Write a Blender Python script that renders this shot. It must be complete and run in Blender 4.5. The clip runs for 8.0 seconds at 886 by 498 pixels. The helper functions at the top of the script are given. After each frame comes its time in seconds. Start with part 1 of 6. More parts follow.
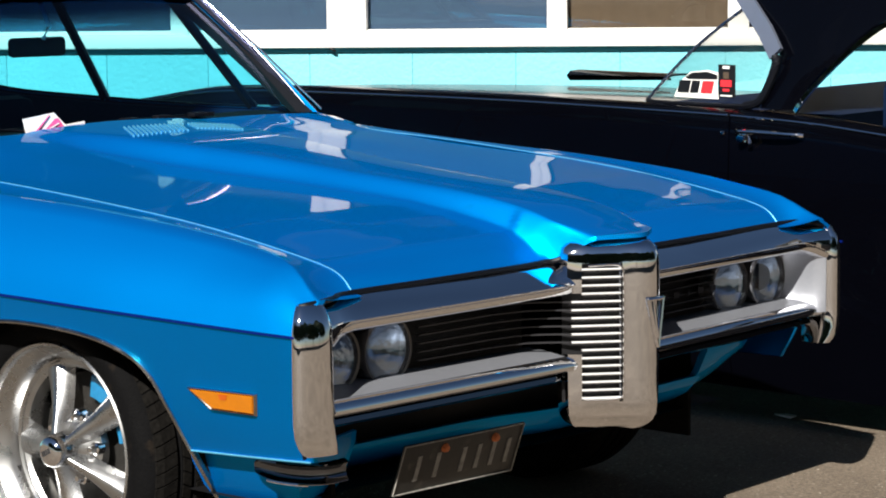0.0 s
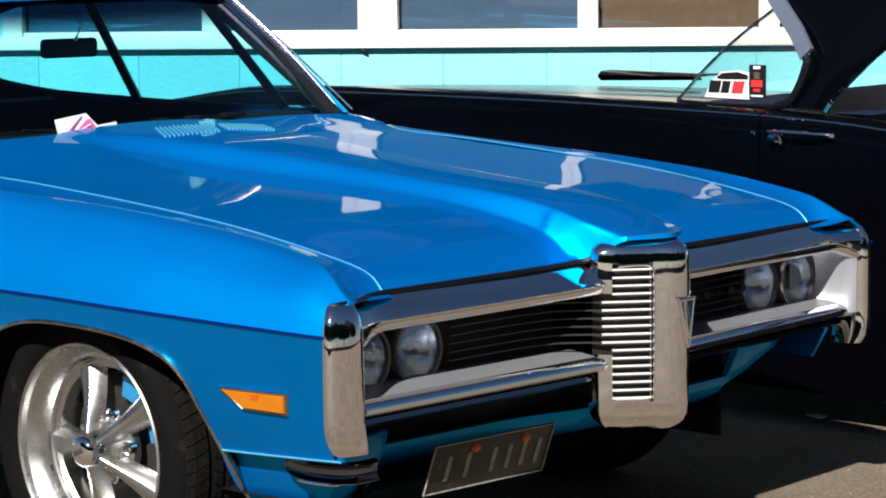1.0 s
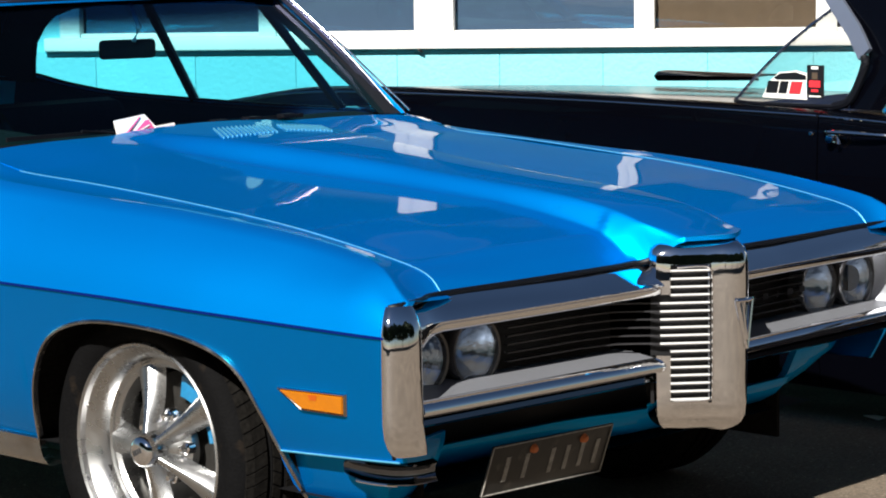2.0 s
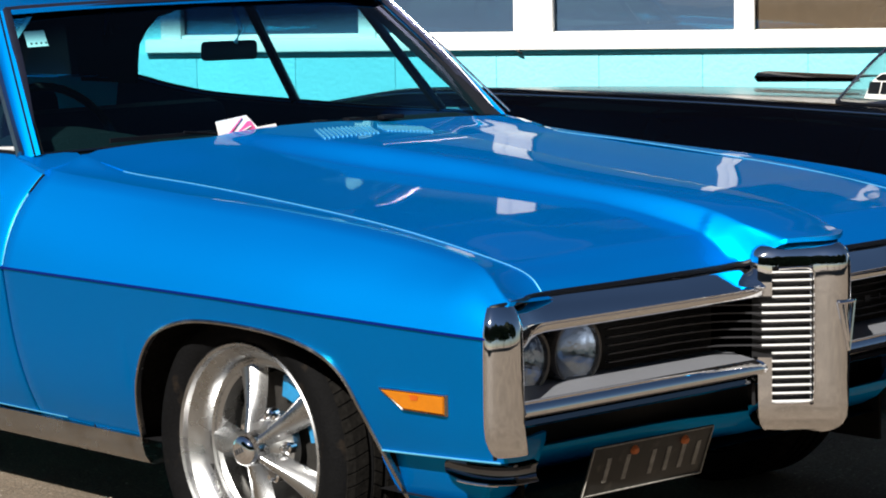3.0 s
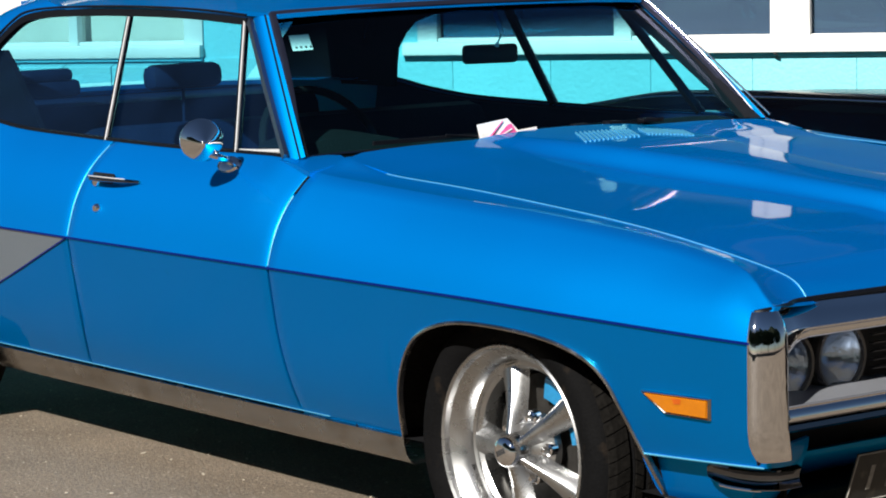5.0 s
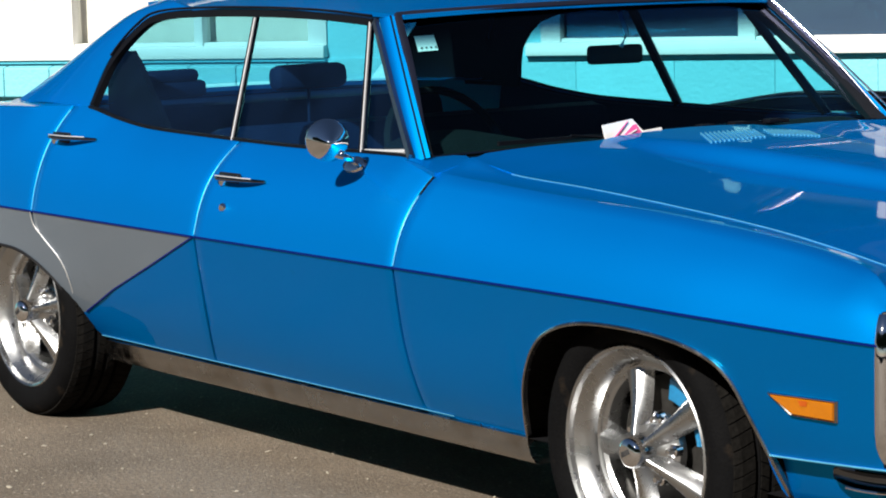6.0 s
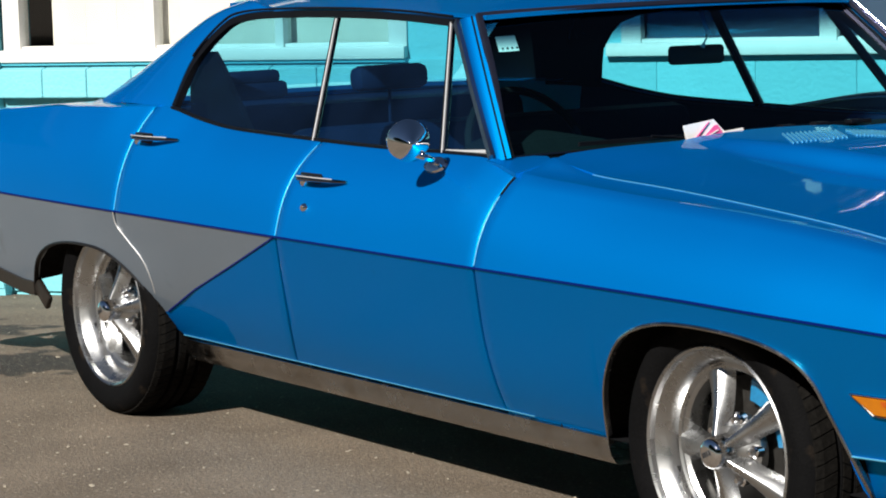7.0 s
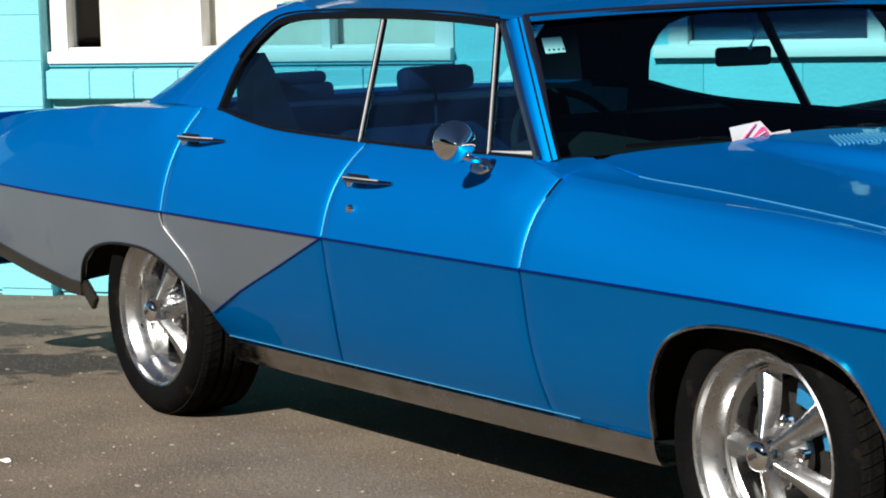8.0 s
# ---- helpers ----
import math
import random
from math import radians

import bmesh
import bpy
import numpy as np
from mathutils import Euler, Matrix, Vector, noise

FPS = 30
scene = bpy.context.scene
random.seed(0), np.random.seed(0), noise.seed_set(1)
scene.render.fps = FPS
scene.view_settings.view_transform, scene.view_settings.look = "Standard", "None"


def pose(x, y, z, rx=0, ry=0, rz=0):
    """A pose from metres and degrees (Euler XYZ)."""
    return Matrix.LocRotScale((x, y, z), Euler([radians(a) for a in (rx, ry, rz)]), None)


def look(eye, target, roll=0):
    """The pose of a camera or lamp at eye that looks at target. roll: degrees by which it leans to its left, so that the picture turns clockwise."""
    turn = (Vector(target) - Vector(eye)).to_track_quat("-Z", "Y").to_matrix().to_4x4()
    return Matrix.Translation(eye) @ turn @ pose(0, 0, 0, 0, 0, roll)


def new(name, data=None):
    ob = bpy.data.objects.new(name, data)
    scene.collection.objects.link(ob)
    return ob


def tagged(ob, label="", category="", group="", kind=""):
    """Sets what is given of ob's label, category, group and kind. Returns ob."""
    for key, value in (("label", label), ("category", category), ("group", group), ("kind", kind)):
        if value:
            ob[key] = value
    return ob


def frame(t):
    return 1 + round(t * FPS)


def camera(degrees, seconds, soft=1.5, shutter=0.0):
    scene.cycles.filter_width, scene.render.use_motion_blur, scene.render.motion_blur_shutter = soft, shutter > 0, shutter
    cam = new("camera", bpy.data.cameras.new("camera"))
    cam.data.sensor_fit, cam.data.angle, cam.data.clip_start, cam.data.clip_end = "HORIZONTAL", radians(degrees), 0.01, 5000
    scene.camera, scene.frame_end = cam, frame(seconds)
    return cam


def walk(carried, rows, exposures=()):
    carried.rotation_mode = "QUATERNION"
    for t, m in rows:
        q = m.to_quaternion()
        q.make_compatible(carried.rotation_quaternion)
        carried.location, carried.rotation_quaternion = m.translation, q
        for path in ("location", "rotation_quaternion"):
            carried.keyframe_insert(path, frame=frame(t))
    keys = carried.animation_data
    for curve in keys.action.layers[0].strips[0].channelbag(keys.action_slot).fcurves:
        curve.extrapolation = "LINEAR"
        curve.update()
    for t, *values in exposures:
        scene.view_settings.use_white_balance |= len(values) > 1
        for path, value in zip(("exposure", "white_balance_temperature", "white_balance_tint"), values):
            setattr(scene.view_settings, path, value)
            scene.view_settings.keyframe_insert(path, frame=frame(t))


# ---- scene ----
# World axes follow the blue sedan: x forward from its front axle, y to its left, z up.
cam = camera(19.537, 8.0, soft=1.9)
ROWS = [
    (0.0, 4.415, -4.508, 1.482, 131.99, -7.18, -0.59),
    (0.5, 4.418, -4.511, 1.482, 132.32, -7.17, -0.61),
    (1.0, 4.424, -4.516, 1.485, 132.69, -7.18, -0.68),
    (2.3, 4.416, -4.524, 1.487, 134.46, -7.15, -0.83),
    (2.5, 4.415, -4.525, 1.487, 134.89, -7.14, -0.85),
    (3.0, 4.418, -4.538, 1.487, 136.06, -7.10, -0.94),
    (3.5, 4.411, -4.543, 1.486, 137.41, -7.05, -1.02),
    (4.0, 4.414, -4.558, 1.490, 138.79, -7.03, -1.11),
    (4.5, 4.415, -4.570, 1.492, 140.17, -7.01, -1.16),
    (4.7, 4.413, -4.575, 1.493, 140.72, -6.99, -1.20),
    (5.8, 4.407, -4.594, 1.498, 143.74, -6.93, -1.37),
    (6.0, 4.408, -4.596, 1.497, 144.24, -6.91, -1.39),
    (6.5, 4.411, -4.601, 1.500, 145.28, -6.90, -1.49),
    (7.0, 4.411, -4.604, 1.497, 146.01, -6.85, -1.53),
    (7.5, 4.409, -4.600, 1.494, 146.62, -6.80, -1.53),
    (8.0, 4.408, -4.600, 1.495, 147.05, -6.78, -1.50),
]


def aim(x, y, z, yaw, pitch, roll):
    a, b = radians(yaw), radians(pitch)
    way = Vector((math.cos(a) * math.cos(b), math.sin(a) * math.cos(b), math.sin(b)))
    return look((x, y, z), Vector((x, y, z)) + way, roll)


walk(cam, [(r[0], aim(*r[1:])) for r in ROWS], exposures=[(0.0, 0.68), (1.0, 0.71), (3.0, 0.74), (4.5, 0.67), (6.0, 0.50), (7.0, 0.36), (8.0, 0.34)])

# ---- light ----
SUN_WAY = Vector((0.40, -0.80, 0.66)).normalized()
world = bpy.data.worlds.new("sky")
scene.world = world
world.use_nodes = True
wn = world.node_tree.nodes
sky = wn.new("ShaderNodeTexSky")
sky.sky_type = 'NISHITA'
sky.sun_disc = False
sky.dust_density = 0.2
sky.ozone_density = 4.0
sky.sun_elevation = math.asin(SUN_WAY.z)
sky.sun_rotation = math.atan2(SUN_WAY.x, SUN_WAY.y)
world.node_tree.links.new(sky.outputs[0], wn["Background"].inputs[0])
wn["Background"].inputs[1].default_value = 0.030
sun = new("sun", bpy.data.lights.new("sun", 'SUN'))
sun.data.energy = 6.8
sun.data.angle = radians(0.53)
sun.data.color = (1.0, 0.95, 0.87)
sun.matrix_world = look(SUN_WAY * 30, (0, 0, 0))


# ---- materials ----
def material(name, color, rough=0.5, metal=0.0, coat=0.0, spec=0.5, vary=0.0, scale=8.0, fine=90.0, bump=0.0, bump_scale=60.0,
             dirt=None, dirt_at=(0.55, 0.75), dirt_scale=3.0, rough_vary=0.0, noise_stretch=None, island=0.0, edge=None):
    m = bpy.data.materials.new(name)
    m.use_nodes = True
    nt = m.node_tree
    b = nt.nodes["Principled BSDF"]
    b.inputs["Base Color"].default_value = (*color, 1)
    b.inputs["Roughness"].default_value = rough
    b.inputs["Metallic"].default_value = metal
    b.inputs["Coat Weight"].default_value = coat
    b.inputs["Coat Roughness"].default_value = 0.03
    b.inputs["Specular IOR Level"].default_value = spec
    if edge:
        b.inputs["Specular Tint"].default_value = (*edge, 1)
    geo = nt.nodes.new("ShaderNodeNewGeometry")
    vec = geo.outputs["Position"]
    if noise_stretch:
        mp = nt.nodes.new("ShaderNodeMapping")
        mp.inputs["Scale"].default_value = noise_stretch
        nt.links.new(vec, mp.inputs[0])
        vec = mp.outputs[0]

    def noise_tex(sc, detail=4.0):
        n = nt.nodes.new("ShaderNodeTexNoise")
        n.inputs["Scale"].default_value = sc
        n.inputs["Detail"].default_value = detail
        nt.links.new(vec, n.inputs["Vector"])
        return n.outputs["Fac"]

    out = None
    if vary:
        a, c = noise_tex(scale), noise_tex(fine, 2.0)
        add = nt.nodes.new("ShaderNodeMath")
        add.operation = 'ADD'
        nt.links.new(a, add.inputs[0])
        nt.links.new(c, add.inputs[1])
        mr = nt.nodes.new("ShaderNodeMapRange")
        mr.inputs["From Min"].default_value = 0.6
        mr.inputs["From Max"].default_value = 1.4
        mr.inputs["To Min"].default_value = 1 - vary
        mr.inputs["To Max"].default_value = 1 + vary
        nt.links.new(add.outputs[0], mr.inputs["Value"])
        mul = nt.nodes.new("ShaderNodeMix")
        mul.data_type = 'RGBA'
        mul.blend_type = 'MULTIPLY'
        mul.inputs["Factor"].default_value = 1.0
        mul.inputs["A"].default_value = (*color, 1)
        nt.links.new(mr.outputs[0], mul.inputs["B"])
        out = mul.outputs["Result"]
    if island:
        oi = nt.nodes.new("ShaderNodeObjectInfo")
        mr = nt.nodes.new("ShaderNodeMapRange")
        mr.inputs["To Min"].default_value = 1 - island
        mr.inputs["To Max"].default_value = 1 + island
        nt.links.new(oi.outputs["Random"], mr.inputs["Value"])
        mul = nt.nodes.new("ShaderNodeMix")
        mul.data_type = 'RGBA'
        mul.blend_type = 'MULTIPLY'
        mul.inputs["Factor"].default_value = 1.0
        mul.inputs["A"].default_value = (*color, 1)
        if out:
            nt.links.new(out, mul.inputs["A"])
        nt.links.new(mr.outputs[0], mul.inputs["B"])
        out = mul.outputs["Result"]
    if dirt:
        d = noise_tex(dirt_scale, 7.0)
        mr = nt.nodes.new("ShaderNodeMapRange")
        mr.inputs["From Min"].default_value, mr.inputs["From Max"].default_value = dirt_at
        nt.links.new(d, mr.inputs["Value"])
        mx = nt.nodes.new("ShaderNodeMix")
        mx.data_type = 'RGBA'
        nt.links.new(mr.outputs[0], mx.inputs["Factor"])
        mx.inputs["A"].default_value = (*color, 1)
        if out:
            nt.links.new(out, mx.inputs["A"])
        mx.inputs["B"].default_value = (*dirt, 1)
        out = mx.outputs["Result"]
    if out:
        nt.links.new(out, b.inputs["Base Color"])
    if rough_vary:
        mr = nt.nodes.new("ShaderNodeMapRange")
        mr.inputs["From Min"].default_value, mr.inputs["From Max"].default_value = 0.3, 0.7
        mr.inputs["To Min"].default_value, mr.inputs["To Max"].default_value = max(0.0, rough - rough_vary), rough + rough_vary
        nt.links.new(noise_tex(scale * 2.3, 5.0), mr.inputs["Value"])
        nt.links.new(mr.outputs[0], b.inputs["Roughness"])
    if bump:
        bp = nt.nodes.new("ShaderNodeBump")
        bp.inputs["Strength"].default_value = 1.0
        bp.inputs["Distance"].default_value = bump
        nt.links.new(noise_tex(bump_scale, 6.0), bp.inputs["Height"])
        nt.links.new(bp.outputs[0], b.inputs["Normal"])
    return m


def glass(name, tint, gloss=1.0, band=None):
    """Thin pane: tinted see-through, with Fresnel gloss. band: (z0, z1, colour) of a shade band."""
    m = bpy.data.materials.new(name)
    m.use_nodes = True
    nt = m.node_tree
    nt.nodes.remove(nt.nodes["Principled BSDF"])
    tr = nt.nodes.new("ShaderNodeBsdfTransparent")
    tr.inputs[0].default_value = (*tint, 1)
    if band:
        geo = nt.nodes.new("ShaderNodeNewGeometry")
        sep = nt.nodes.new("ShaderNodeSeparateXYZ")
        nt.links.new(geo.outputs["Position"], sep.inputs[0])
        mr = nt.nodes.new("ShaderNodeMapRange")
        mr.interpolation_type = 'SMOOTHSTEP'
        mr.inputs["From Min"].default_value, mr.inputs["From Max"].default_value = band[0], band[1]
        nt.links.new(sep.outputs["Z"], mr.inputs["Value"])
        mx = nt.nodes.new("ShaderNodeMix")
        mx.data_type = 'RGBA'
        mx.inputs["A"].default_value = (*tint, 1)
        mx.inputs["B"].default_value = (*band[2], 1)
        nt.links.new(mr.outputs[0], mx.inputs["Factor"])
        nt.links.new(mx.outputs["Result"], tr.inputs[0])
    gl = nt.nodes.new("ShaderNodeBsdfGlossy")
    gl.inputs["Roughness"].default_value = 0.01
    fr = nt.nodes.new("ShaderNodeLayerWeight")
    fr.inputs["Blend"].default_value = 0.5
    pw = nt.nodes.new("ShaderNodeMath")
    pw.operation = 'POWER'
    pw.inputs[1].default_value = 4.5
    nt.links.new(fr.outputs["Facing"], pw.inputs[0])
    mu = nt.nodes.new("ShaderNodeMath")
    mu.operation = 'MULTIPLY_ADD'
    mu.inputs[1].default_value = gloss
    mu.inputs[2].default_value = 0.04
    nt.links.new(pw.outputs[0], mu.inputs[0])
    mix = nt.nodes.new("ShaderNodeMixShader")
    nt.links.new(mu.outputs[0], mix.inputs[0])
    nt.links.new(tr.outputs[0], mix.inputs[1])
    nt.links.new(gl.outputs[0], mix.inputs[2])
    nt.links.new(mix.outputs[0], nt.nodes["Material Output"].inputs[0])
    return m


PAINT = material("blue_metallic_paint", (0.0, 0.35, 0.70), rough=0.72, metal=0.88, coat=1.0, spec=0.0, vary=0.05, scale=2.5, fine=900, dirt=(0.03, 0.10, 0.22), dirt_at=(0.72, 1.0), dirt_scale=9, edge=(0.0, 0.55, 1.0))


def flake(m, color, rough, share):
    """A narrower lobe of bright metal flakes laid into a paint."""
    nt = m.node_tree
    b = nt.nodes["Principled BSDF"]
    b.inputs["Coat IOR"].default_value = 1.12
    b.inputs["Coat Tint"].default_value = (0.3, 0.48, 0.78, 1)
    gl = nt.nodes.new("ShaderNodeBsdfAnisotropic")
    gl.inputs["Color"].default_value = (*color, 1)
    gl.inputs["Roughness"].default_value = rough
    mx = nt.nodes.new("ShaderNodeMixShader")
    mx.inputs[0].default_value = share
    nt.links.new(b.outputs[0], mx.inputs[1])
    nt.links.new(gl.outputs[0], mx.inputs[2])
    nt.links.new(mx.outputs[0], nt.nodes["Material Output"].inputs[0])


flake(PAINT, (0.0, 0.68, 1.0), 0.48, 0.26)
SILVER = material("silver_grey_paint", (0.185, 0.23, 0.285), rough=0.48, metal=0.6, coat=0.6, spec=0.2, vary=0.06, scale=3, fine=900, dirt=(0.11, 0.13, 0.15), dirt_at=(0.65, 0.98), dirt_scale=6)
CHROME = material("chrome", (0.84, 0.84, 0.86), rough=0.035, metal=1.0, rough_vary=0.02, scale=6)
DULL_CHROME = material("dull_bright_metal", (0.42, 0.41, 0.40), rough=0.22, metal=1.0, rough_vary=0.1, scale=9, dirt=(0.25, 0.21, 0.16), dirt_at=(0.5, 0.85), dirt_scale=12)
ALLOY = material("machined_alloy", (0.48, 0.485, 0.49), rough=0.28, metal=1.0, rough_vary=0.04, scale=10, dirt=(0.36, 0.34, 0.31), dirt_at=(0.66, 1.0), dirt_scale=5)
RUBBER = material("tyre_rubber", (0.003, 0.003, 0.0033), rough=0.8, spec=0.05, vary=0.3, scale=18, fine=200, bump=0.0015, bump_scale=150, dirt=(0.018, 0.013, 0.009), dirt_at=(0.60, 0.75), dirt_scale=14)
SEAL = material("black_rubber_seal", (0.0025, 0.003, 0.005), rough=0.45, spec=0.15, vary=0.2)
GREY_TRIM = material("grey_window_moulding", (0.07, 0.075, 0.12), rough=0.34, metal=0.9, rough_vary=0.05, scale=15)
BLACK = material("satin_black", (0.006, 0.006, 0.007), rough=0.5, spec=0.25, vary=0.2, scale=12)
WELL = material("dusty_wheel_well", (0.006, 0.0055, 0.005), rough=0.95, spec=0.1, vary=0.4, scale=10, bump=0.01, bump_scale=40)
# its blue also stands in for sky reflected in the side glass
VINYL = material("dark_blue_vinyl", (0.002, 0.009, 0.034), rough=0.6, spec=0.12, vary=0.15, scale=14, bump=0.002, bump_scale=160)
DASH = material("dark_dash_pad", (0.004, 0.007, 0.008), rough=0.7, spec=0.12, vary=0.2, scale=14, bump=0.002, bump_scale=120)
HEADLINER = material("dark_headliner", (0.006, 0.007, 0.010), rough=0.9, spec=0.1, vary=0.15)
PIN = material("dark_blue_pinstripe", (0.0, 0.006, 0.09), rough=0.5, spec=0.1)
AMBER = material("amber_lens", (0.50, 0.155, 0.001), rough=0.25, coat=0.5, bump=0.0006, bump_scale=90, vary=0.08, scale=25)
PLATE = material("black_number_plate", (0.012, 0.012, 0.0115), rough=0.45, vary=0.3, scale=25, dirt=(0.10, 0.09, 0.07), dirt_at=(0.58, 0.9), dirt_scale=22)
PLATE_INK = material("worn_silver_characters", (0.23, 0.22, 0.20), rough=0.6, vary=0.4, scale=60)
CALIPER = material("blue_brake_paint", (0.005, 0.14, 0.30), rough=0.4, coat=0.3, vary=0.2, scale=20)
PAPER = material("white_paper", (0.82, 0.80, 0.78), rough=0.8, vary=0.04)
PINK = material("pink_print", (0.80, 0.10, 0.30), rough=0.75, vary=0.08)
CYAN_PRINT = material("pale_print", (0.40, 0.62, 0.68), rough=0.6, vary=0.05)
BLACKCAR = material("black_gloss_paint", (0.0006, 0.0007, 0.0016), rough=0.25, coat=0.3, spec=0.08, vary=0.1)
RED_PRINT = material("red_print", (0.65, 0.02, 0.03), rough=0.6, vary=0.05)
CYAN_WALL = material("cyan_painted_block", (0.155, 0.49, 0.56), rough=0.75, vary=0.07, scale=3, fine=60, bump=0.004, bump_scale=55, dirt=(0.165, 0.43, 0.48), dirt_at=(0.62, 0.95), dirt_scale=2.2, island=0.05)
CYAN_TRIM = material("shadow_cyan_paint", (0.08, 0.42, 0.52), rough=0.6, vary=0.08, scale=5)
WHITE_WALL = material("white_painted_board", (0.68, 0.68, 0.67), rough=0.65, vary=0.05, scale=2, fine=30, bump=0.002, bump_scale=30, dirt=(0.62, 0.60, 0.55), dirt_at=(0.65, 0.95), dirt_scale=3)
WHITE_FRAME = material("white_window_frame", (0.68, 0.675, 0.66), rough=0.5, vary=0.05, scale=6, dirt=(0.55, 0.52, 0.47), dirt_at=(0.66, 0.95), dirt_scale=8)
NAVY_BLIND = material("navy_roller_blind", (0.022, 0.052, 0.105), rough=0.8, vary=0.08, scale=3)
BROWN_BLIND = material("brown_curtain", (0.068, 0.044, 0.026), rough=0.85, vary=0.2, scale=4)
CREAM_BLIND = material("cream_vertical_blind", (0.70, 0.66, 0.61), rough=0.8, vary=0.05, scale=4, island=0.04)
ROOM = material("dim_room", (0.05, 0.045, 0.04), rough=0.9, vary=0.2)
ROOFING = material("dark_roof_sheet", (0.035, 0.035, 0.038), rough=0.9, spec=0.1, vary=0.15, scale=3)
FOLIAGE = material("dark_foliage", (0.035, 0.06, 0.022), rough=0.8, vary=0.5, scale=1.5, fine=12)
BARK = material("bark", (0.09, 0.07, 0.05), rough=0.9, vary=0.3, scale=10, bump=0.02, bump_scale=20)
WIND_GLASS = glass("tinted_windshield", (0.55, 0.90, 0.93), band=(1.185, 1.262, (0.008, 0.05, 0.12)))
SIDE_GLASS = glass("tinted_side_glass", (0.48, 0.80, 0.86))


def hazy(m, amount):
    """A thin blue layer over a pane that paints in the sky's reflection."""
    nt = m.node_tree
    out = nt.nodes["Material Output"].inputs["Surface"]
    clear = out.links[0].from_socket
    painted_sheen = nt.nodes.new("ShaderNodeBsdfDiffuse")
    painted_sheen.inputs["Color"].default_value = (0.06, 0.20, 0.62, 1)
    tex = nt.nodes.new("ShaderNodeTexNoise")
    tex.inputs["Scale"].default_value = 4.0
    geo = nt.nodes.new("ShaderNodeNewGeometry")
    nt.links.new(geo.outputs["Position"], tex.inputs["Vector"])
    mr = nt.nodes.new("ShaderNodeMapRange")
    mr.inputs["From Min"].default_value, mr.inputs["From Max"].default_value = 0.3, 0.7
    mr.inputs["To Min"].default_value, mr.inputs["To Max"].default_value = 0.4 * amount, 1.6 * amount
    nt.links.new(tex.outputs["Fac"], mr.inputs["Value"])
    mx = nt.nodes.new("ShaderNodeMixShader")
    nt.links.new(mr.outputs[0], mx.inputs[0])
    nt.links.new(clear, mx.inputs[1])
    nt.links.new(painted_sheen.outputs[0], mx.inputs[2])
    nt.links.new(mx.outputs[0], out)


hazy(SIDE_GLASS, 0.013)
CLEAR_GLASS = glass("clear_glass", (0.95, 0.96, 0.95))


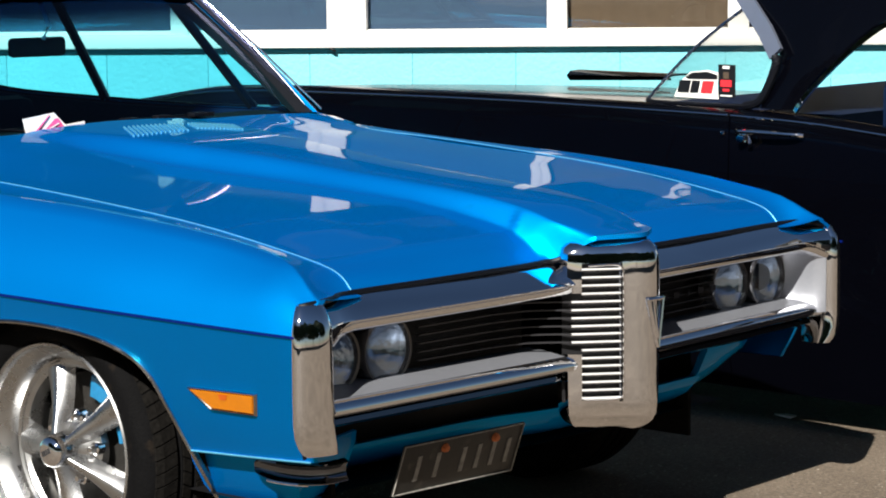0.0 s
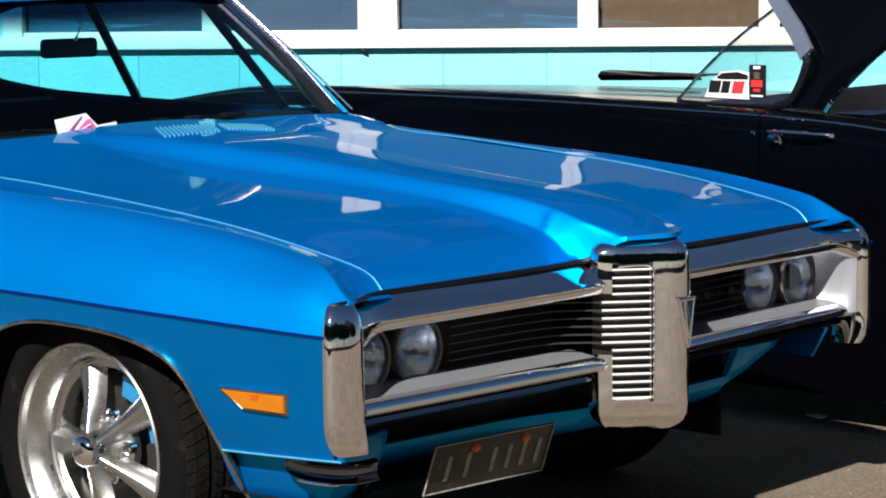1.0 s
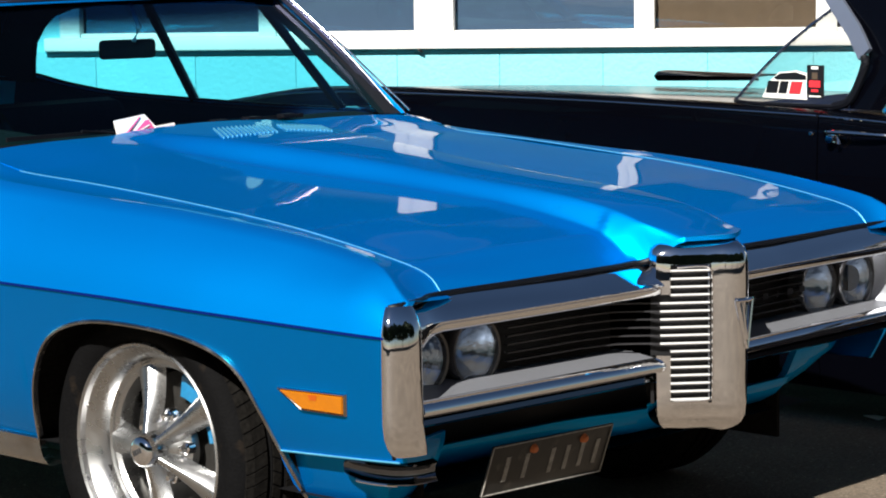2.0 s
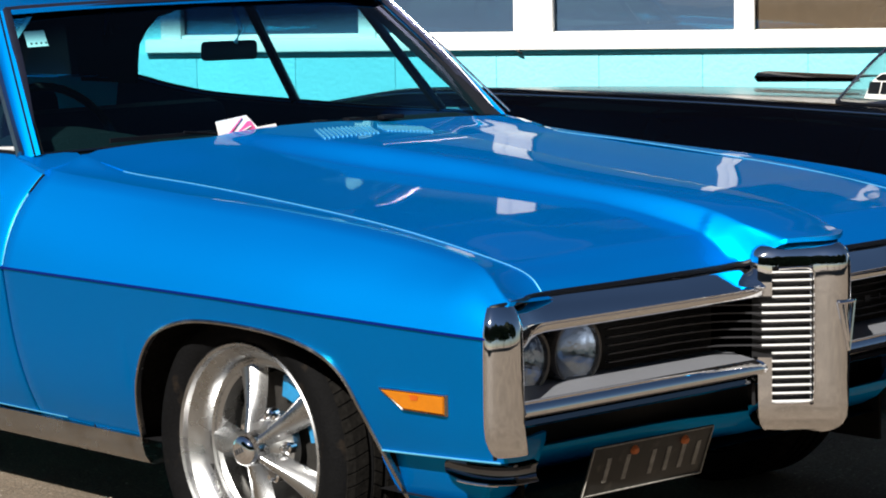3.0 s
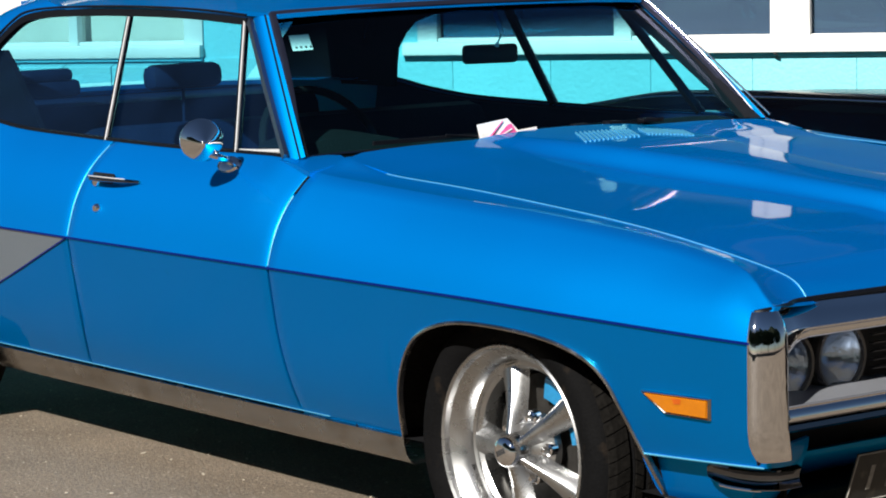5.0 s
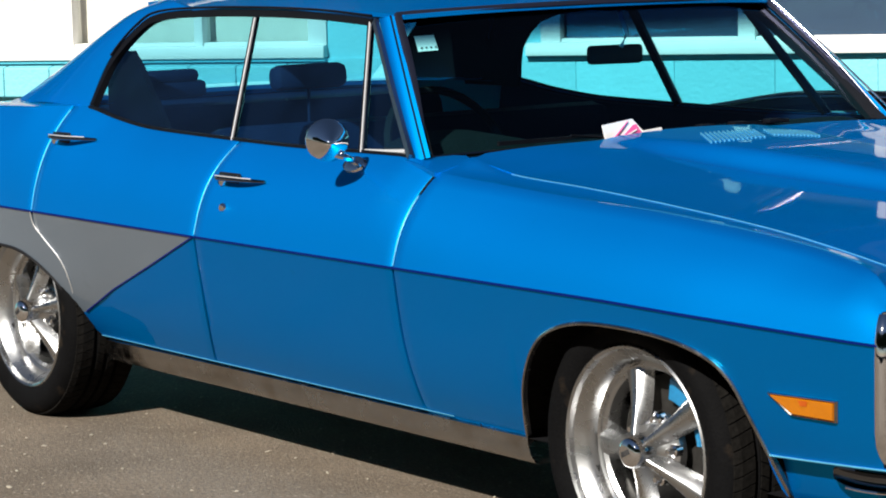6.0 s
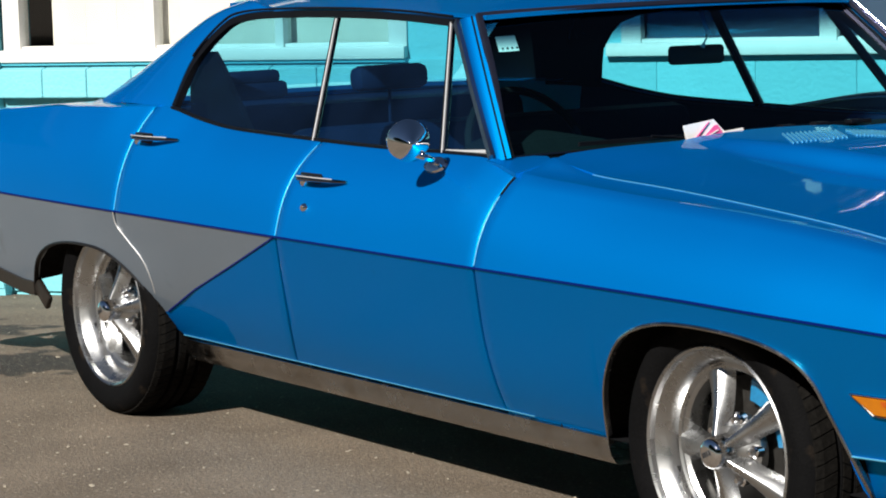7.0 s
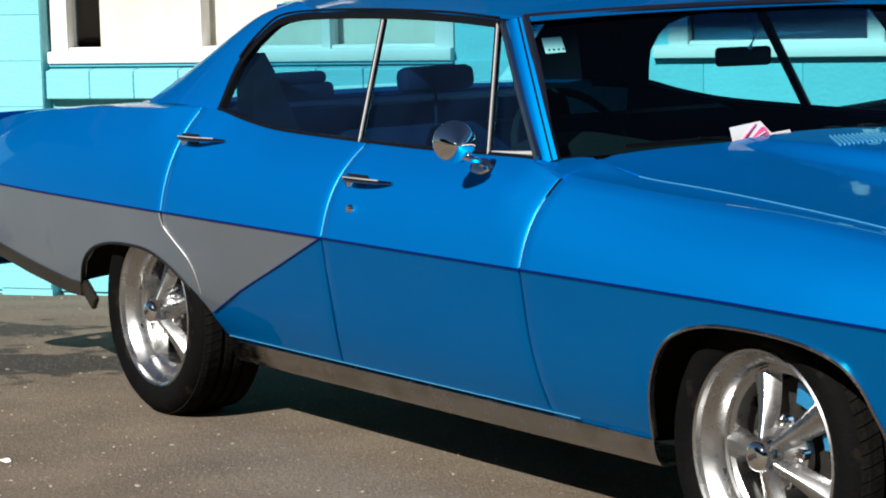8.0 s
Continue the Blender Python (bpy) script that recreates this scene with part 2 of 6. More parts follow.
def asphalt():
    m = material("weathered_asphalt", (0.130, 0.103, 0.078), rough=0.92, spec=0.2, vary=0.42, scale=2.2, fine=75, bump=0.006, bump_scale=120)
    nt = m.node_tree
    b = nt.nodes["Principled BSDF"]
    base = b.inputs["Base Color"].links[0].from_socket
    geo = nt.nodes.new("ShaderNodeNewGeometry")
    # dark drips of old oil behind the sedan, broken up by noise
    warp = nt.nodes.new("ShaderNodeTexNoise")
    warp.inputs["Scale"].default_value = 6.0
    warp.inputs["Detail"].default_value = 8
    nt.links.new(geo.outputs["Position"], warp.inputs["Vector"])
    last = base
    for x, y, rx, ry in ((-4.32, -0.74, 0.50, 0.34), (-5.42, -0.33, 0.36, 0.26), (-4.75, -1.0, 0.30, 0.16)):
        mp = nt.nodes.new("ShaderNodeMapping")
        mp.vector_type = 'TEXTURE'
        mp.inputs["Location"].default_value = (x, y, 0)
        mp.inputs["Rotation"].default_value = (0, 0, radians(22))
        mp.inputs["Scale"].default_value = (rx, ry, 1.0)
        nt.links.new(geo.outputs["Position"], mp.inputs[0])
        ln = nt.nodes.new("ShaderNodeVectorMath")
        ln.operation = 'LENGTH'
        nt.links.new(mp.outputs[0], ln.inputs[0])
        ad = nt.nodes.new("ShaderNodeMath")
        ad.operation = 'MULTIPLY_ADD'
        nt.links.new(warp.outputs["Fac"], ad.inputs[0])
        ad.inputs[1].default_value = 3.4
        nt.links.new(ln.outputs["Value"], ad.inputs[2])
        mr = nt.nodes.new("ShaderNodeMapRange")
        mr.inputs["From Min"].default_value, mr.inputs["From Max"].default_value = 2.75, 2.45
        mr.inputs["To Max"].default_value = 0.93
        nt.links.new(ad.outputs[0], mr.inputs["Value"])
        mx = nt.nodes.new("ShaderNodeMix")
        mx.data_type = 'RGBA'
        nt.links.new(mr.outputs[0], mx.inputs["Factor"])
        nt.links.new(last, mx.inputs["A"])
        mx.inputs["B"].default_value = (0.022, 0.020, 0.019, 1)
        last = mx.outputs["Result"]
    # pale chips of stone
    for size, r0, r1, amount, tone in ((120, 0.30, 0.12, 0.55, (0.30, 0.265, 0.215, 1)), (75, 0.32, 0.15, 0.6, (0.05, 0.045, 0.04, 1)), (26, 0.14, 0.06, 0.7, (0.36, 0.32, 0.26, 1)), (42, 0.26, 0.10, 0.45, (0.27, 0.23, 0.18, 1)), (33, 0.22, 0.10, 0.5, (0.06, 0.05, 0.045, 1))):
        vo = nt.nodes.new("ShaderNodeTexVoronoi")
        vo.inputs["Scale"].default_value = size
        nt.links.new(geo.outputs["Position"], vo.inputs["Vector"])
        mr = nt.nodes.new("ShaderNodeMapRange")
        mr.inputs["From Min"].default_value, mr.inputs["From Max"].default_value = r0, r1
        mr.inputs["To Max"].default_value = amount
        nt.links.new(vo.outputs["Distance"], mr.inputs["Value"])
        mx = nt.nodes.new("ShaderNodeMix")
        mx.data_type = 'RGBA'
        nt.links.new(mr.outputs[0], mx.inputs["Factor"])
        nt.links.new(last, mx.inputs["A"])
        mx.inputs["B"].default_value = tone
        last = mx.outputs["Result"]
    nt.links.new(mx.outputs["Result"], b.inputs["Base Color"])
    return m


IRON = material("dark_brake_iron", (0.05, 0.048, 0.045), rough=0.5, metal=0.7, vary=0.3, scale=20)
# darker chrome copy; dark reflections and recess shade are put into the colour
DARK_CHROME = material("shaded_chrome", (0.17, 0.175, 0.19), rough=0.06, metal=1.0, rough_vary=0.03, scale=20)
# lighter copy of the body blue; paints sun highlights along edges and louvres
LOUVRE = material("highlight_blue_edge", (0.10, 0.42, 0.62), rough=0.4, metal=0.5, coat=0.3, vary=0.08)
# both mouldings carry the sky's reflection as a blue tint in their colour
BROAD_TRIM = material("satin_sky_tinted_trim", (0.30, 0.34, 0.45), rough=0.4, metal=0.8, rough_vary=0.05, scale=10)
SKY_TRIM = material("sky_tinted_moulding", (0.50, 0.52, 0.62), rough=0.25, metal=1.0, rough_vary=0.05, scale=10)
TREAD = material("dusty_tread", (0.006, 0.0055, 0.005), rough=0.9, spec=0.05, vary=0.5, scale=30, fine=120)
ARGENT = material("argent_paint", (0.24, 0.25, 0.28), rough=0.40, metal=0.5, vary=0.05, scale=12)
ASPHALT = asphalt()


# ---- mesh helpers ----
def part(name, bm, mat, parent=None, label="", sharp=35, smooth=True):
    me = bpy.data.meshes.new(name)
    bm.to_mesh(me)
    bm.free()
    me.materials.append(mat)
    if smooth:
        me.polygons.foreach_set("use_smooth", [True] * len(me.polygons))
        me.set_sharp_from_angle(angle=radians(sharp))
    ob = new(name, me)
    ob.parent = parent
    if label:
        ob["label"] = label
    return ob


def thing(name, label, category, group="", at=(0, 0, 0), turn=0.0):
    ob = new(name)
    ob.empty_display_size = 0.2
    ob.matrix_world = pose(*at, 0, 0, turn)
    return tagged(ob, label, category, group)


def lerp(a, b, t):
    return a + (b - a) * t


def table(x, pairs):
    return float(np.interp(x, [p[0] for p in pairs], [p[1] for p in pairs]))


def curve_table(x, pairs):
    """Smooth reading of a table: monotone-looking cubic through the pairs."""
    xs, ys = [p[0] for p in pairs], [p[1] for p in pairs]
    if x <= xs[0]:
        return ys[0]
    if x >= xs[-1]:
        return ys[-1]
    i = max(k for k in range(len(xs) - 1) if xs[k] <= x)
    h = xs[i + 1] - xs[i]
    t = (x - xs[i]) / h
    d = [(ys[k + 1] - ys[k]) / (xs[k + 1] - xs[k]) for k in range(len(xs) - 1)]

    def slope(k):
        if k == 0:
            return d[0]
        if k == len(xs) - 1:
            return d[-1]
        return 0.0 if d[k - 1] * d[k] <= 0 else 2 * d[k - 1] * d[k] / (d[k - 1] + d[k])

    m0, m1 = slope(i) * h, slope(i + 1) * h
    return ((2 * t ** 3 - 3 * t * t + 1) * ys[i] + (t ** 3 - 2 * t * t + t) * m0 + (3 * t * t - 2 * t ** 3) * ys[i + 1] + (t ** 3 - t * t) * m1)


def grid(cols, flange=None, both=False):
    """A sheet through columns of points. flange: a vector along which its border is folded back."""
    bm = bmesh.new()
    vs = [[bm.verts.new(p) for p in c] for c in cols]
    for a, b in zip(vs, vs[1:]):
        for i in range(len(a) - 1):
            q = [a[i], b[i], b[i + 1], a[i + 1]]
            if len({tuple(round(c, 5) for c in v.co) for v in q}) >= 3:
                bm.faces.new(q)
    bmesh.ops.remove_doubles(bm, verts=bm.verts, dist=1e-5)
    if flange is not None:
        fl = Vector(flange)
        edges = [e for e in bm.edges if e.is_boundary]
        made = bmesh.ops.extrude_edge_only(bm, edges=edges)["geom"]
        for v in made:
            if isinstance(v, bmesh.types.BMVert):
                v.co += fl
    return bm


def box(size, at=(0, 0, 0), bevel=0.0, bm=None, turn=None):
    b = bmesh.new() if bm is None else bm
    made = bmesh.ops.create_cube(b, size=1.0)["verts"]
    for v in made:
        v.co = Vector((v.co.x * size[0], v.co.y * size[1], v.co.z * size[2]))
    if bevel:
        edges = list({e for v in made for e in v.link_edges})
        r = bmesh.ops.bevel(b, geom=edges, offset=bevel, segments=2, affect='EDGES', profile=0.5)
        made = list({v for v in made if v.is_valid} | set(r["verts"]))
    for v in made:
        if turn is not None:
            v.co = turn @ v.co
        v.co += Vector(at)
    return b


def sweep(path, sec, up=(0, 0, 1), closed=False, bm=None, cap=True, scale=None):
    """A section (a, b) carried along a path: a to the side, b up."""
    b = bmesh.new() if bm is None else bm
    up = Vector(up)
    pts = [Vector(p) for p in path]
    n = len(pts)
    rings = []
    for i, p in enumerate(pts):
        q0 = pts[(i - 1) % n] if closed or i else p
        q1 = pts[(i + 1) % n] if closed or i < n - 1 else p
        t = (q1 - q0).normalized()
        side = t.cross(up).normalized()
        u = side.cross(t)
        k = scale(i / max(1, n - 1)) if scale else 1.0
        rings.append([b.verts.new(p + side * (s[0] * k) + u * (s[1] * k)) for s in sec])
    m = len(sec)
    for i in range(n if closed else n - 1):
        r0, r1 = rings[i], rings[(i + 1) % n]
        for j in range(m):
            b.faces.new([r0[j], r0[(j + 1) % m], r1[(j + 1) % m], r1[j]])
    if cap and not closed:
        b.faces.new(list(reversed(rings[0])))
        b.faces.new(rings[-1])
    return b


def ring_section(r, n=8, squash=1.0):
    return [(r * math.cos(2 * math.pi * k / n), squash * r * math.sin(2 * math.pi * k / n)) for k in range(n)]


def lathe(profile, n=48, bm=None, axis='Y', at=(0, 0, 0), closed=False):
    """profile: (radius, along) pairs turned round the axis."""
    b = bmesh.new() if bm is None else bm
    rings = []
    for r, h in profile:
        ring = []
        for k in range(n if r > 1e-6 else 1):
            a = 2 * math.pi * k / n
            c, s = r * math.cos(a), r * math.sin(a)
            p = {'Y': (c, h, s), 'Z': (c, s, h), 'X': (h, c, s)}[axis]
            ring.append(b.verts.new(Vector(p) + Vector(at)))
        rings.append(ring)
    for a, c in zip(rings, rings[1:] + ([rings[0]] if closed else [])):
        for k in range(n):
            q = [a[k % len(a)], a[(k + 1) % len(a)], c[(k + 1) % len(c)], c[k % len(c)]]
            q = list(dict.fromkeys(q))
            if len(q) > 2:
                b.faces.new(q)
    return b


def smooth_path(points, n=8):
    """Catmull-Rom through points."""
    P = [Vector(p) for p in points]
    out = []
    for i in range(len(P) - 1):
        a, b, c, d = P[max(i - 1, 0)], P[i], P[i + 1], P[min(i + 2, len(P) - 1)]
        for k in range(n):
            t = k / n
            out.append(0.5 * ((2 * b) + (c - a) * t + (2 * a - 5 * b + 4 * c - d) * t * t + (3 * b - a - 3 * c + d) * t ** 3))
    out.append(P[-1])
    return out


# ---- ground and building ----
WALL_AT, WALL_TURN = Vector((-3.963, 2.798, 0)), 36.49
ALONG = Vector((math.cos(radians(WALL_TURN)), math.sin(radians(WALL_TURN)), 0))
OUT = Vector((math.sin(radians(WALL_TURN)), -math.cos(radians(WALL_TURN)), 0))


def at_wall(s, d, z):
    """s along the wall, d out from it, z up."""
    return WALL_AT + ALONG * s + OUT * d + Vector((0, 0, z))


def ground_height(d):
    t = min(max((3.3 - d) / 3.3, 0), 1)
    return -0.15 * t * t * (1.5 - 0.5 * t) if d > 0 else -0.15


def build_ground():
    ds = [-1500, -60, -2] + [0.22 * k for k in range(16)] + [4, 6, 10, 20, 60, 300, 1500]
    ss = [-1500, -300, -60, -20, -8, -4, 0, 4, 8, 20, 60, 300, 1500]
    bm = grid([[at_wall(s, d, ground_height(d)) for d in ds] for s in ss])
    for f in bm.faces:
        if f.normal.z < 0:
            f.normal_flip()
    ob = part("ground", bm, ASPHALT)
    tagged(ob, "weathered grey-brown asphalt yard with dark oil stains", "ground", kind="structure")


build_ground()


def wall_box(s0, s1, d0, d1, z0, z1, bevel=0.0, bm=None):
    rot = Matrix.Rotation(radians(WALL_TURN), 3, 'Z')
    return box((s1 - s0, abs(d1 - d0), z1 - z0), at_wall((s0 + s1) / 2, (d0 + d1) / 2, (z0 + z1) / 2), bevel, bm, rot)


# (start, end, blind) of each window light along the wall
SILL_Z, HEAD_Z, BLOCK = 0.975, 2.62, 0.2195


def build_building():
    # core behind the facing, with openings
    bm = wall_box(-9.0, 9.0, -0.30, -0.012, -0.6, SILL_Z - 0.01)
    wall_box(-9.0, 9.0, -0.30, -0.012, HEAD_Z + 0.02, 2.70, bm=bm)
    for a, b in ((-9.0, -6.6), (-4.03, -3.76), (-1.69, -0.69), (3.45, 4.2), (6.9, 9.0)):
        wall_box(a, b, -0.30, -0.012, SILL_Z - 0.01, HEAD_Z + 0.02, bm=bm)
    core = part("wall_front", bm, CYAN_WALL, smooth=False)
    tagged(core, "cyan painted concrete block wall under white windows", "wall", kind="structure")
    # pier standing proud, and the deep blue return in its shade
    bm = wall_box(-4.03, -3.755, -0.012, 0.075, -0.6, 2.70)
    tagged(part("trim", bm, CYAN_WALL, smooth=False), "cyan painted pier of the building", "pier", kind="structure")
    # white boarded wall over the sill line
    bm = wall_box(-0.69, 9.0, -0.012, 0.006, HEAD_Z, 2.70)
    for a, b in ((3.45, 4.2), (6.9, 9.0)):
        wall_box(a, b, -0.012, 0.006, SILL_Z, HEAD_Z, bm=bm)
    tagged(part("wall_upper", bm, WHITE_WALL, smooth=False), "white painted upper wall of the building", "wall", kind="structure")
    # blocks, their joints a few millimetres deep
    rows = [SILL_Z - 0.008 - BLOCK * (k + 1) for k in range(5)]
    mesh = bpy.data.meshes.new("block")
    b = box((BLOCK * 2 - 0.0015, 0.03, BLOCK - 0.0015), bevel=0.0012)
    b.to_mesh(mesh)
    b.free()
    mesh.materials.append(CYAN_WALL)
    half = bpy.data.meshes.new("sill_block")
    b = box((0.232, 0.11, 0.155), bevel=0.006)
    for v in b.verts:
        if v.co.z > 0 and v.co.y < 0:
            v.co.z -= 0.02
    b.to_mesh(half)
    b.free()
    half.materials.append(CYAN_WALL)
    rot = Matrix.Rotation(radians(WALL_TURN), 4, 'Z')
    for k, z in enumerate(rows):
        s = -5.8 + (BLOCK if k % 2 else 0)
        while s < 3.6:
            o = new("block", mesh)
            o.parent = core
            o.matrix_world = Matrix.Translation(at_wall(s + BLOCK, -0.012, z + BLOCK / 2)) @ rot
            s += BLOCK * 2
    s = -3.75
    while s < -1.75:
        o = new("sill_block", half)
        o.parent = core
        o.matrix_world = Matrix.Translation(at_wall(s + 0.117, 0.005, 0.880)) @ rot
        s += 0.234
    pier = bpy.data.meshes.new("pier_block")
    b = box((0.270, 0.02, BLOCK - 0.002), bevel=0.0015)
    b.to_mesh(pier)
    b.free()
    pier.materials.append(CYAN_WALL)
    for k in range(-5, 5):
        o = new("pier_block", pier)
        o.parent = core
        o.matrix_world = Matrix.Translation(at_wall(-3.8925, 0.072, 0.987 + BLOCK * (k + 0.5))) @ rot
    # sill boards
    for name, a, b_ in (("sill", -0.75, 3.45), ("sill", -3.745, -1.69), ("sill", -6.6, -4.03)):
        bm = wall_box(a, b_, -0.05, 0.045, SILL_Z - 0.005, SILL_Z + 0.052, 0.006)
        tagged(part(name, bm, WHITE_FRAME), "white painted window sill board", "sill", kind="structure")
    # slim bead that paints a shadow line under the right-hand sill
    bm = wall_box(-0.75, 3.45, -0.012, 0.02, SILL_Z - 0.022, SILL_Z - 0.005, 0.003)
    tagged(part("bead", bm, CYAN_TRIM), "deep cyan bead painting the shadow line under the white sill", "trim", kind="structure")
    # same painted shadow line below the left-hand sill
    bm = wall_box(-3.745, -1.69, -0.012, 0.03, SILL_Z - 0.02, SILL_Z - 0.005, 0.003)
    tagged(part("bead", bm, CYAN_TRIM), "deep cyan bead painting the shadow line under the white sill", "trim", kind="structure")
    # roof with an eave
    bm = wall_box(-9.2, 9.2, -5.0, 0.95, 2.70, 2.84, 0.01)
    tagged(part("roof", bm, ROOFING), "dark metal roof with a deep eave over the wall", "roof", kind="structure")
    bm = wall_box(-9.0, 9.0, -5.0, -4.8, -0.6, 2.70)
    wall_box(-9.0, -8.8, -5.0, -0.3, -0.6, 2.70, bm=bm)
    wall_box(8.8, 9.0, -5.0, -0.3, -0.6, 2.70, bm=bm)
    tagged(part("wall_back", bm, ROOM, smooth=False), "plain dim walls closing the building", "wall", kind="structure")
    bm = wall_box(-8.8, 8.8, -4.8, -0.3, -0.2, -0.1)
    tagged(part("floor", bm, ROOM, smooth=False), "dim floor inside the building", "floor", kind="structure")


build_building()


def window(n, s0, s1, lights, blind, label, z0=SILL_Z + 0.052, z1=HEAD_Z):
    """A window of several lights: lights is a list of (start, end)."""
    fr = wall_box(s0, s1, -0.09, 0.0, z1 - 0.05, z1 + 0.02, 0.004)
    root = tagged(part("window_%d" % n, fr, WHITE_FRAME), label, "window", kind="structure")
    edges = [s0] + [v for l in lights for v in l] + [s1]
    for a, b in zip(edges[::2], edges[1::2]):
        if b - a > 0.004:
            part("post", wall_box(a, b, -0.095, 0.002, z0 - 0.01, z1 - 0.05, 0.004), WHITE_FRAME, root)
    for a, b in lights:
        part("bottom_rail", wall_box(a, b, -0.085, -0.012, z0 - 0.006, z0 + 0.016, 0.003), WHITE_FRAME, root)
        pane = part("pane", wall_box(a - 0.01, b + 0.01, -0.058, -0.052, z0, z1 - 0.05), CLEAR_GLASS, root, smooth=False)
        if blind == 'navy':
            part("roller_blind", wall_box(a, b, -0.076, -0.07, z0 - 0.01, z1), NAVY_BLIND, root, "dark navy blind drawn down", smooth=False)
        if blind == 'brown':
            cols = []
            for k in range(60):
                s = lerp(a, b, k / 59)
                d = -0.088 + 0.0015 * math.sin(k * 0.9) + 0.004 * math.sin(k * 0.21)
                cols.append([at_wall(s, d, z0 - 0.01), at_wall(s, d, z1)])
            part("curtain", grid(cols), BROWN_BLIND, root, "brown curtain drawn across")
    return root


window(1, -0.69, 0.92, [(-0.60, 0.187), (0.262, 0.86)], 'navy', "white framed window with dark navy blinds")
window(2, 0.92, 1.84, [(1.028, 1.795)], 'navy', "white framed window with a dark navy blind")
window(3, 1.84, 3.45, [(1.879, 2.552), (2.64, 3.36)], 'brown', "white framed window with a brown curtain")
window(4, -3.745, -1.69, [(-3.655, -2.992), (-2.945, -2.336), (-2.293, -1.78)], 'slats', "white framed window with cream vertical blinds")
window(5, -6.6, -4.03, [(-6.5, -4.1)], 'navy', "white framed window with a dark navy blind")


def vertical_blinds(s0, s1, z0, z1, gap_at):
    root = thing("vertical_blind", "cream vertical blind hanging behind the window", "blind", at=at_wall((s0 + s1) / 2, -0.15, z1))
    root.matrix_world = Matrix.Translation(at_wall((s0 + s1) / 2, -0.15, z1))
    inv = root.matrix_world.inverted()
    rail = wall_box(s0, s1, -0.18, -0.12, z1, z1 + 0.04, 0.004)
    rail.transform(inv)
    part("head_rail", rail, WHITE_FRAME, root)
    s, k = s0, 0
    while s < s1:
        if not (gap_at[0] < s < gap_at[1]):
            zb = z0 + 0.004 * math.sin(k * 2.1)
            cols = []
            for i in range(5):
                u = i / 4
                p = at_wall(s + 0.096 * u, -0.115 - 0.0010 * (k % 2), 0)
                cols.append([p + Vector((0, 0, zb)), p + Vector((0, 0, z1))])
            bm = grid(cols)
            bmesh.ops.solidify(bm, geom=bm.faces[:], thickness=0.001)
            bm.transform(inv)
            part("slat", bm, CREAM_BLIND, root)
        s += 0.082
        k += 1


vertical_blinds(-3.62, -1.75, SILL_Z + 0.050, HEAD_Z - 0.03, (-3.70, -3.585))


def wall_tap():
    bm = sweep(smooth_path([at_wall(0.87, 0.0, 0.972), at_wall(0.872, 0.025, 0.972), at_wall(0.885, 0.035, 0.964), at_wall(0.90, 0.03, 0.955)], 5), ring_section(0.005))
    root = thing("wall_hook", "small dark metal hook fixed under the sill", "hook", at=at_wall(0.88, 0.0, 0.965))
    bm.transform(root.matrix_world.inverted())
    part("hook", bm, BLACK, root)
    b = wall_box(0.86, 0.90, 0.0, 0.012, 0.95, 0.98, 0.003)
    b.transform(root.matrix_world.inverted())
    part("plate", b, BLACK, root)


wall_tap()


# far trees on the other side of the yard, behind the camera, seen in the chrome
def tree(x, y, h, seed):
    rnd = random.Random(seed)
    root = thing("tree", "dark leafy tree across the yard", "tree", "trees across the yard", (x, y, 0))
    part("trunk", sweep([(0, 0, 0), (0.1, 0.05, h * 0.3), (0.0, 0.1, h * 0.6)], ring_section(0.22, 10), up=(1, 0, 0), scale=lambda t: 1 - 0.6 * t), BARK, root)
    bm = bmesh.new()
    for k in range(2600):
        a, r = rnd.uniform(0, 6.283), rnd.random() ** 0.5
        zz = rnd.uniform(0.22, 1.0)
        w = h * 0.42 * math.sin(min(1, zz * 1.05) * 2.6 + 0.35) + 0.3
        c = Vector((r * w * math.cos(a), r * w * math.sin(a), zz * h + rnd.uniform(-.3, .3)))
        q = Euler((rnd.uniform(0, 6), rnd.uniform(0, 6), rnd.uniform(0, 6))).to_matrix()
        L = rnd.uniform(0.35, 0.9)
        bm.faces.new([bm.verts.new(c + q @ Vector(p)) for p in ((-L, 0, 0), (0, -L * .5, .05), (L, 0, 0), (0, L * .5, .05))])
    part("crown", bm, FOLIAGE, root, smooth=False)


for k, (x, y, h) in enumerate(((25, -14, 14.5), (24, -20, 17.0), (20, -25, 13.5), (15, -29, 17.5), (9, -31, 14.0), (3, -32, 16.0), (-4, -32, 14.0), (-10, -31, 16.5), (-17, -30, 13.5), (28, -8, 16.0), (30, -1, 13.5), (31, 6, 17), (31, 13, 14.0))):
    tree(x, y, h, k)

# ---- the blue sedan ----
LOWER_STRIP = material("stained_dark_strip", (0.035, 0.030, 0.026), rough=0.35, metal=0.6, vary=0.3, scale=14)
sedan = thing("sedan", "metallic blue four-door hardtop sedan with silver-grey lower rear panel", "car")

CREASE = 0.688
FRONT_ARCH = [(-0.330, 0.300), (-0.325, 0.378), (-0.306, 0.461), (-0.260, 0.540), (-0.195, 0.592), (-0.080, 0.627), (0.075, 0.636), (0.245, 0.628),
              (0.360, 0.600), (0.420, 0.557), (0.458, 0.496), (0.507, 0.406), (0.560, 0.300)]
REAR_ARCH = [(-3.465, 0.385), (-3.413, 0.467), (-3.321, 0.523), (-3.190, 0.553), (-3.023, 0.563), (-2.863, 0.553), (-2.712, 0.504), (-2.622, 0.451), (-2.571, 0.386), (-2.55, 0.33)]
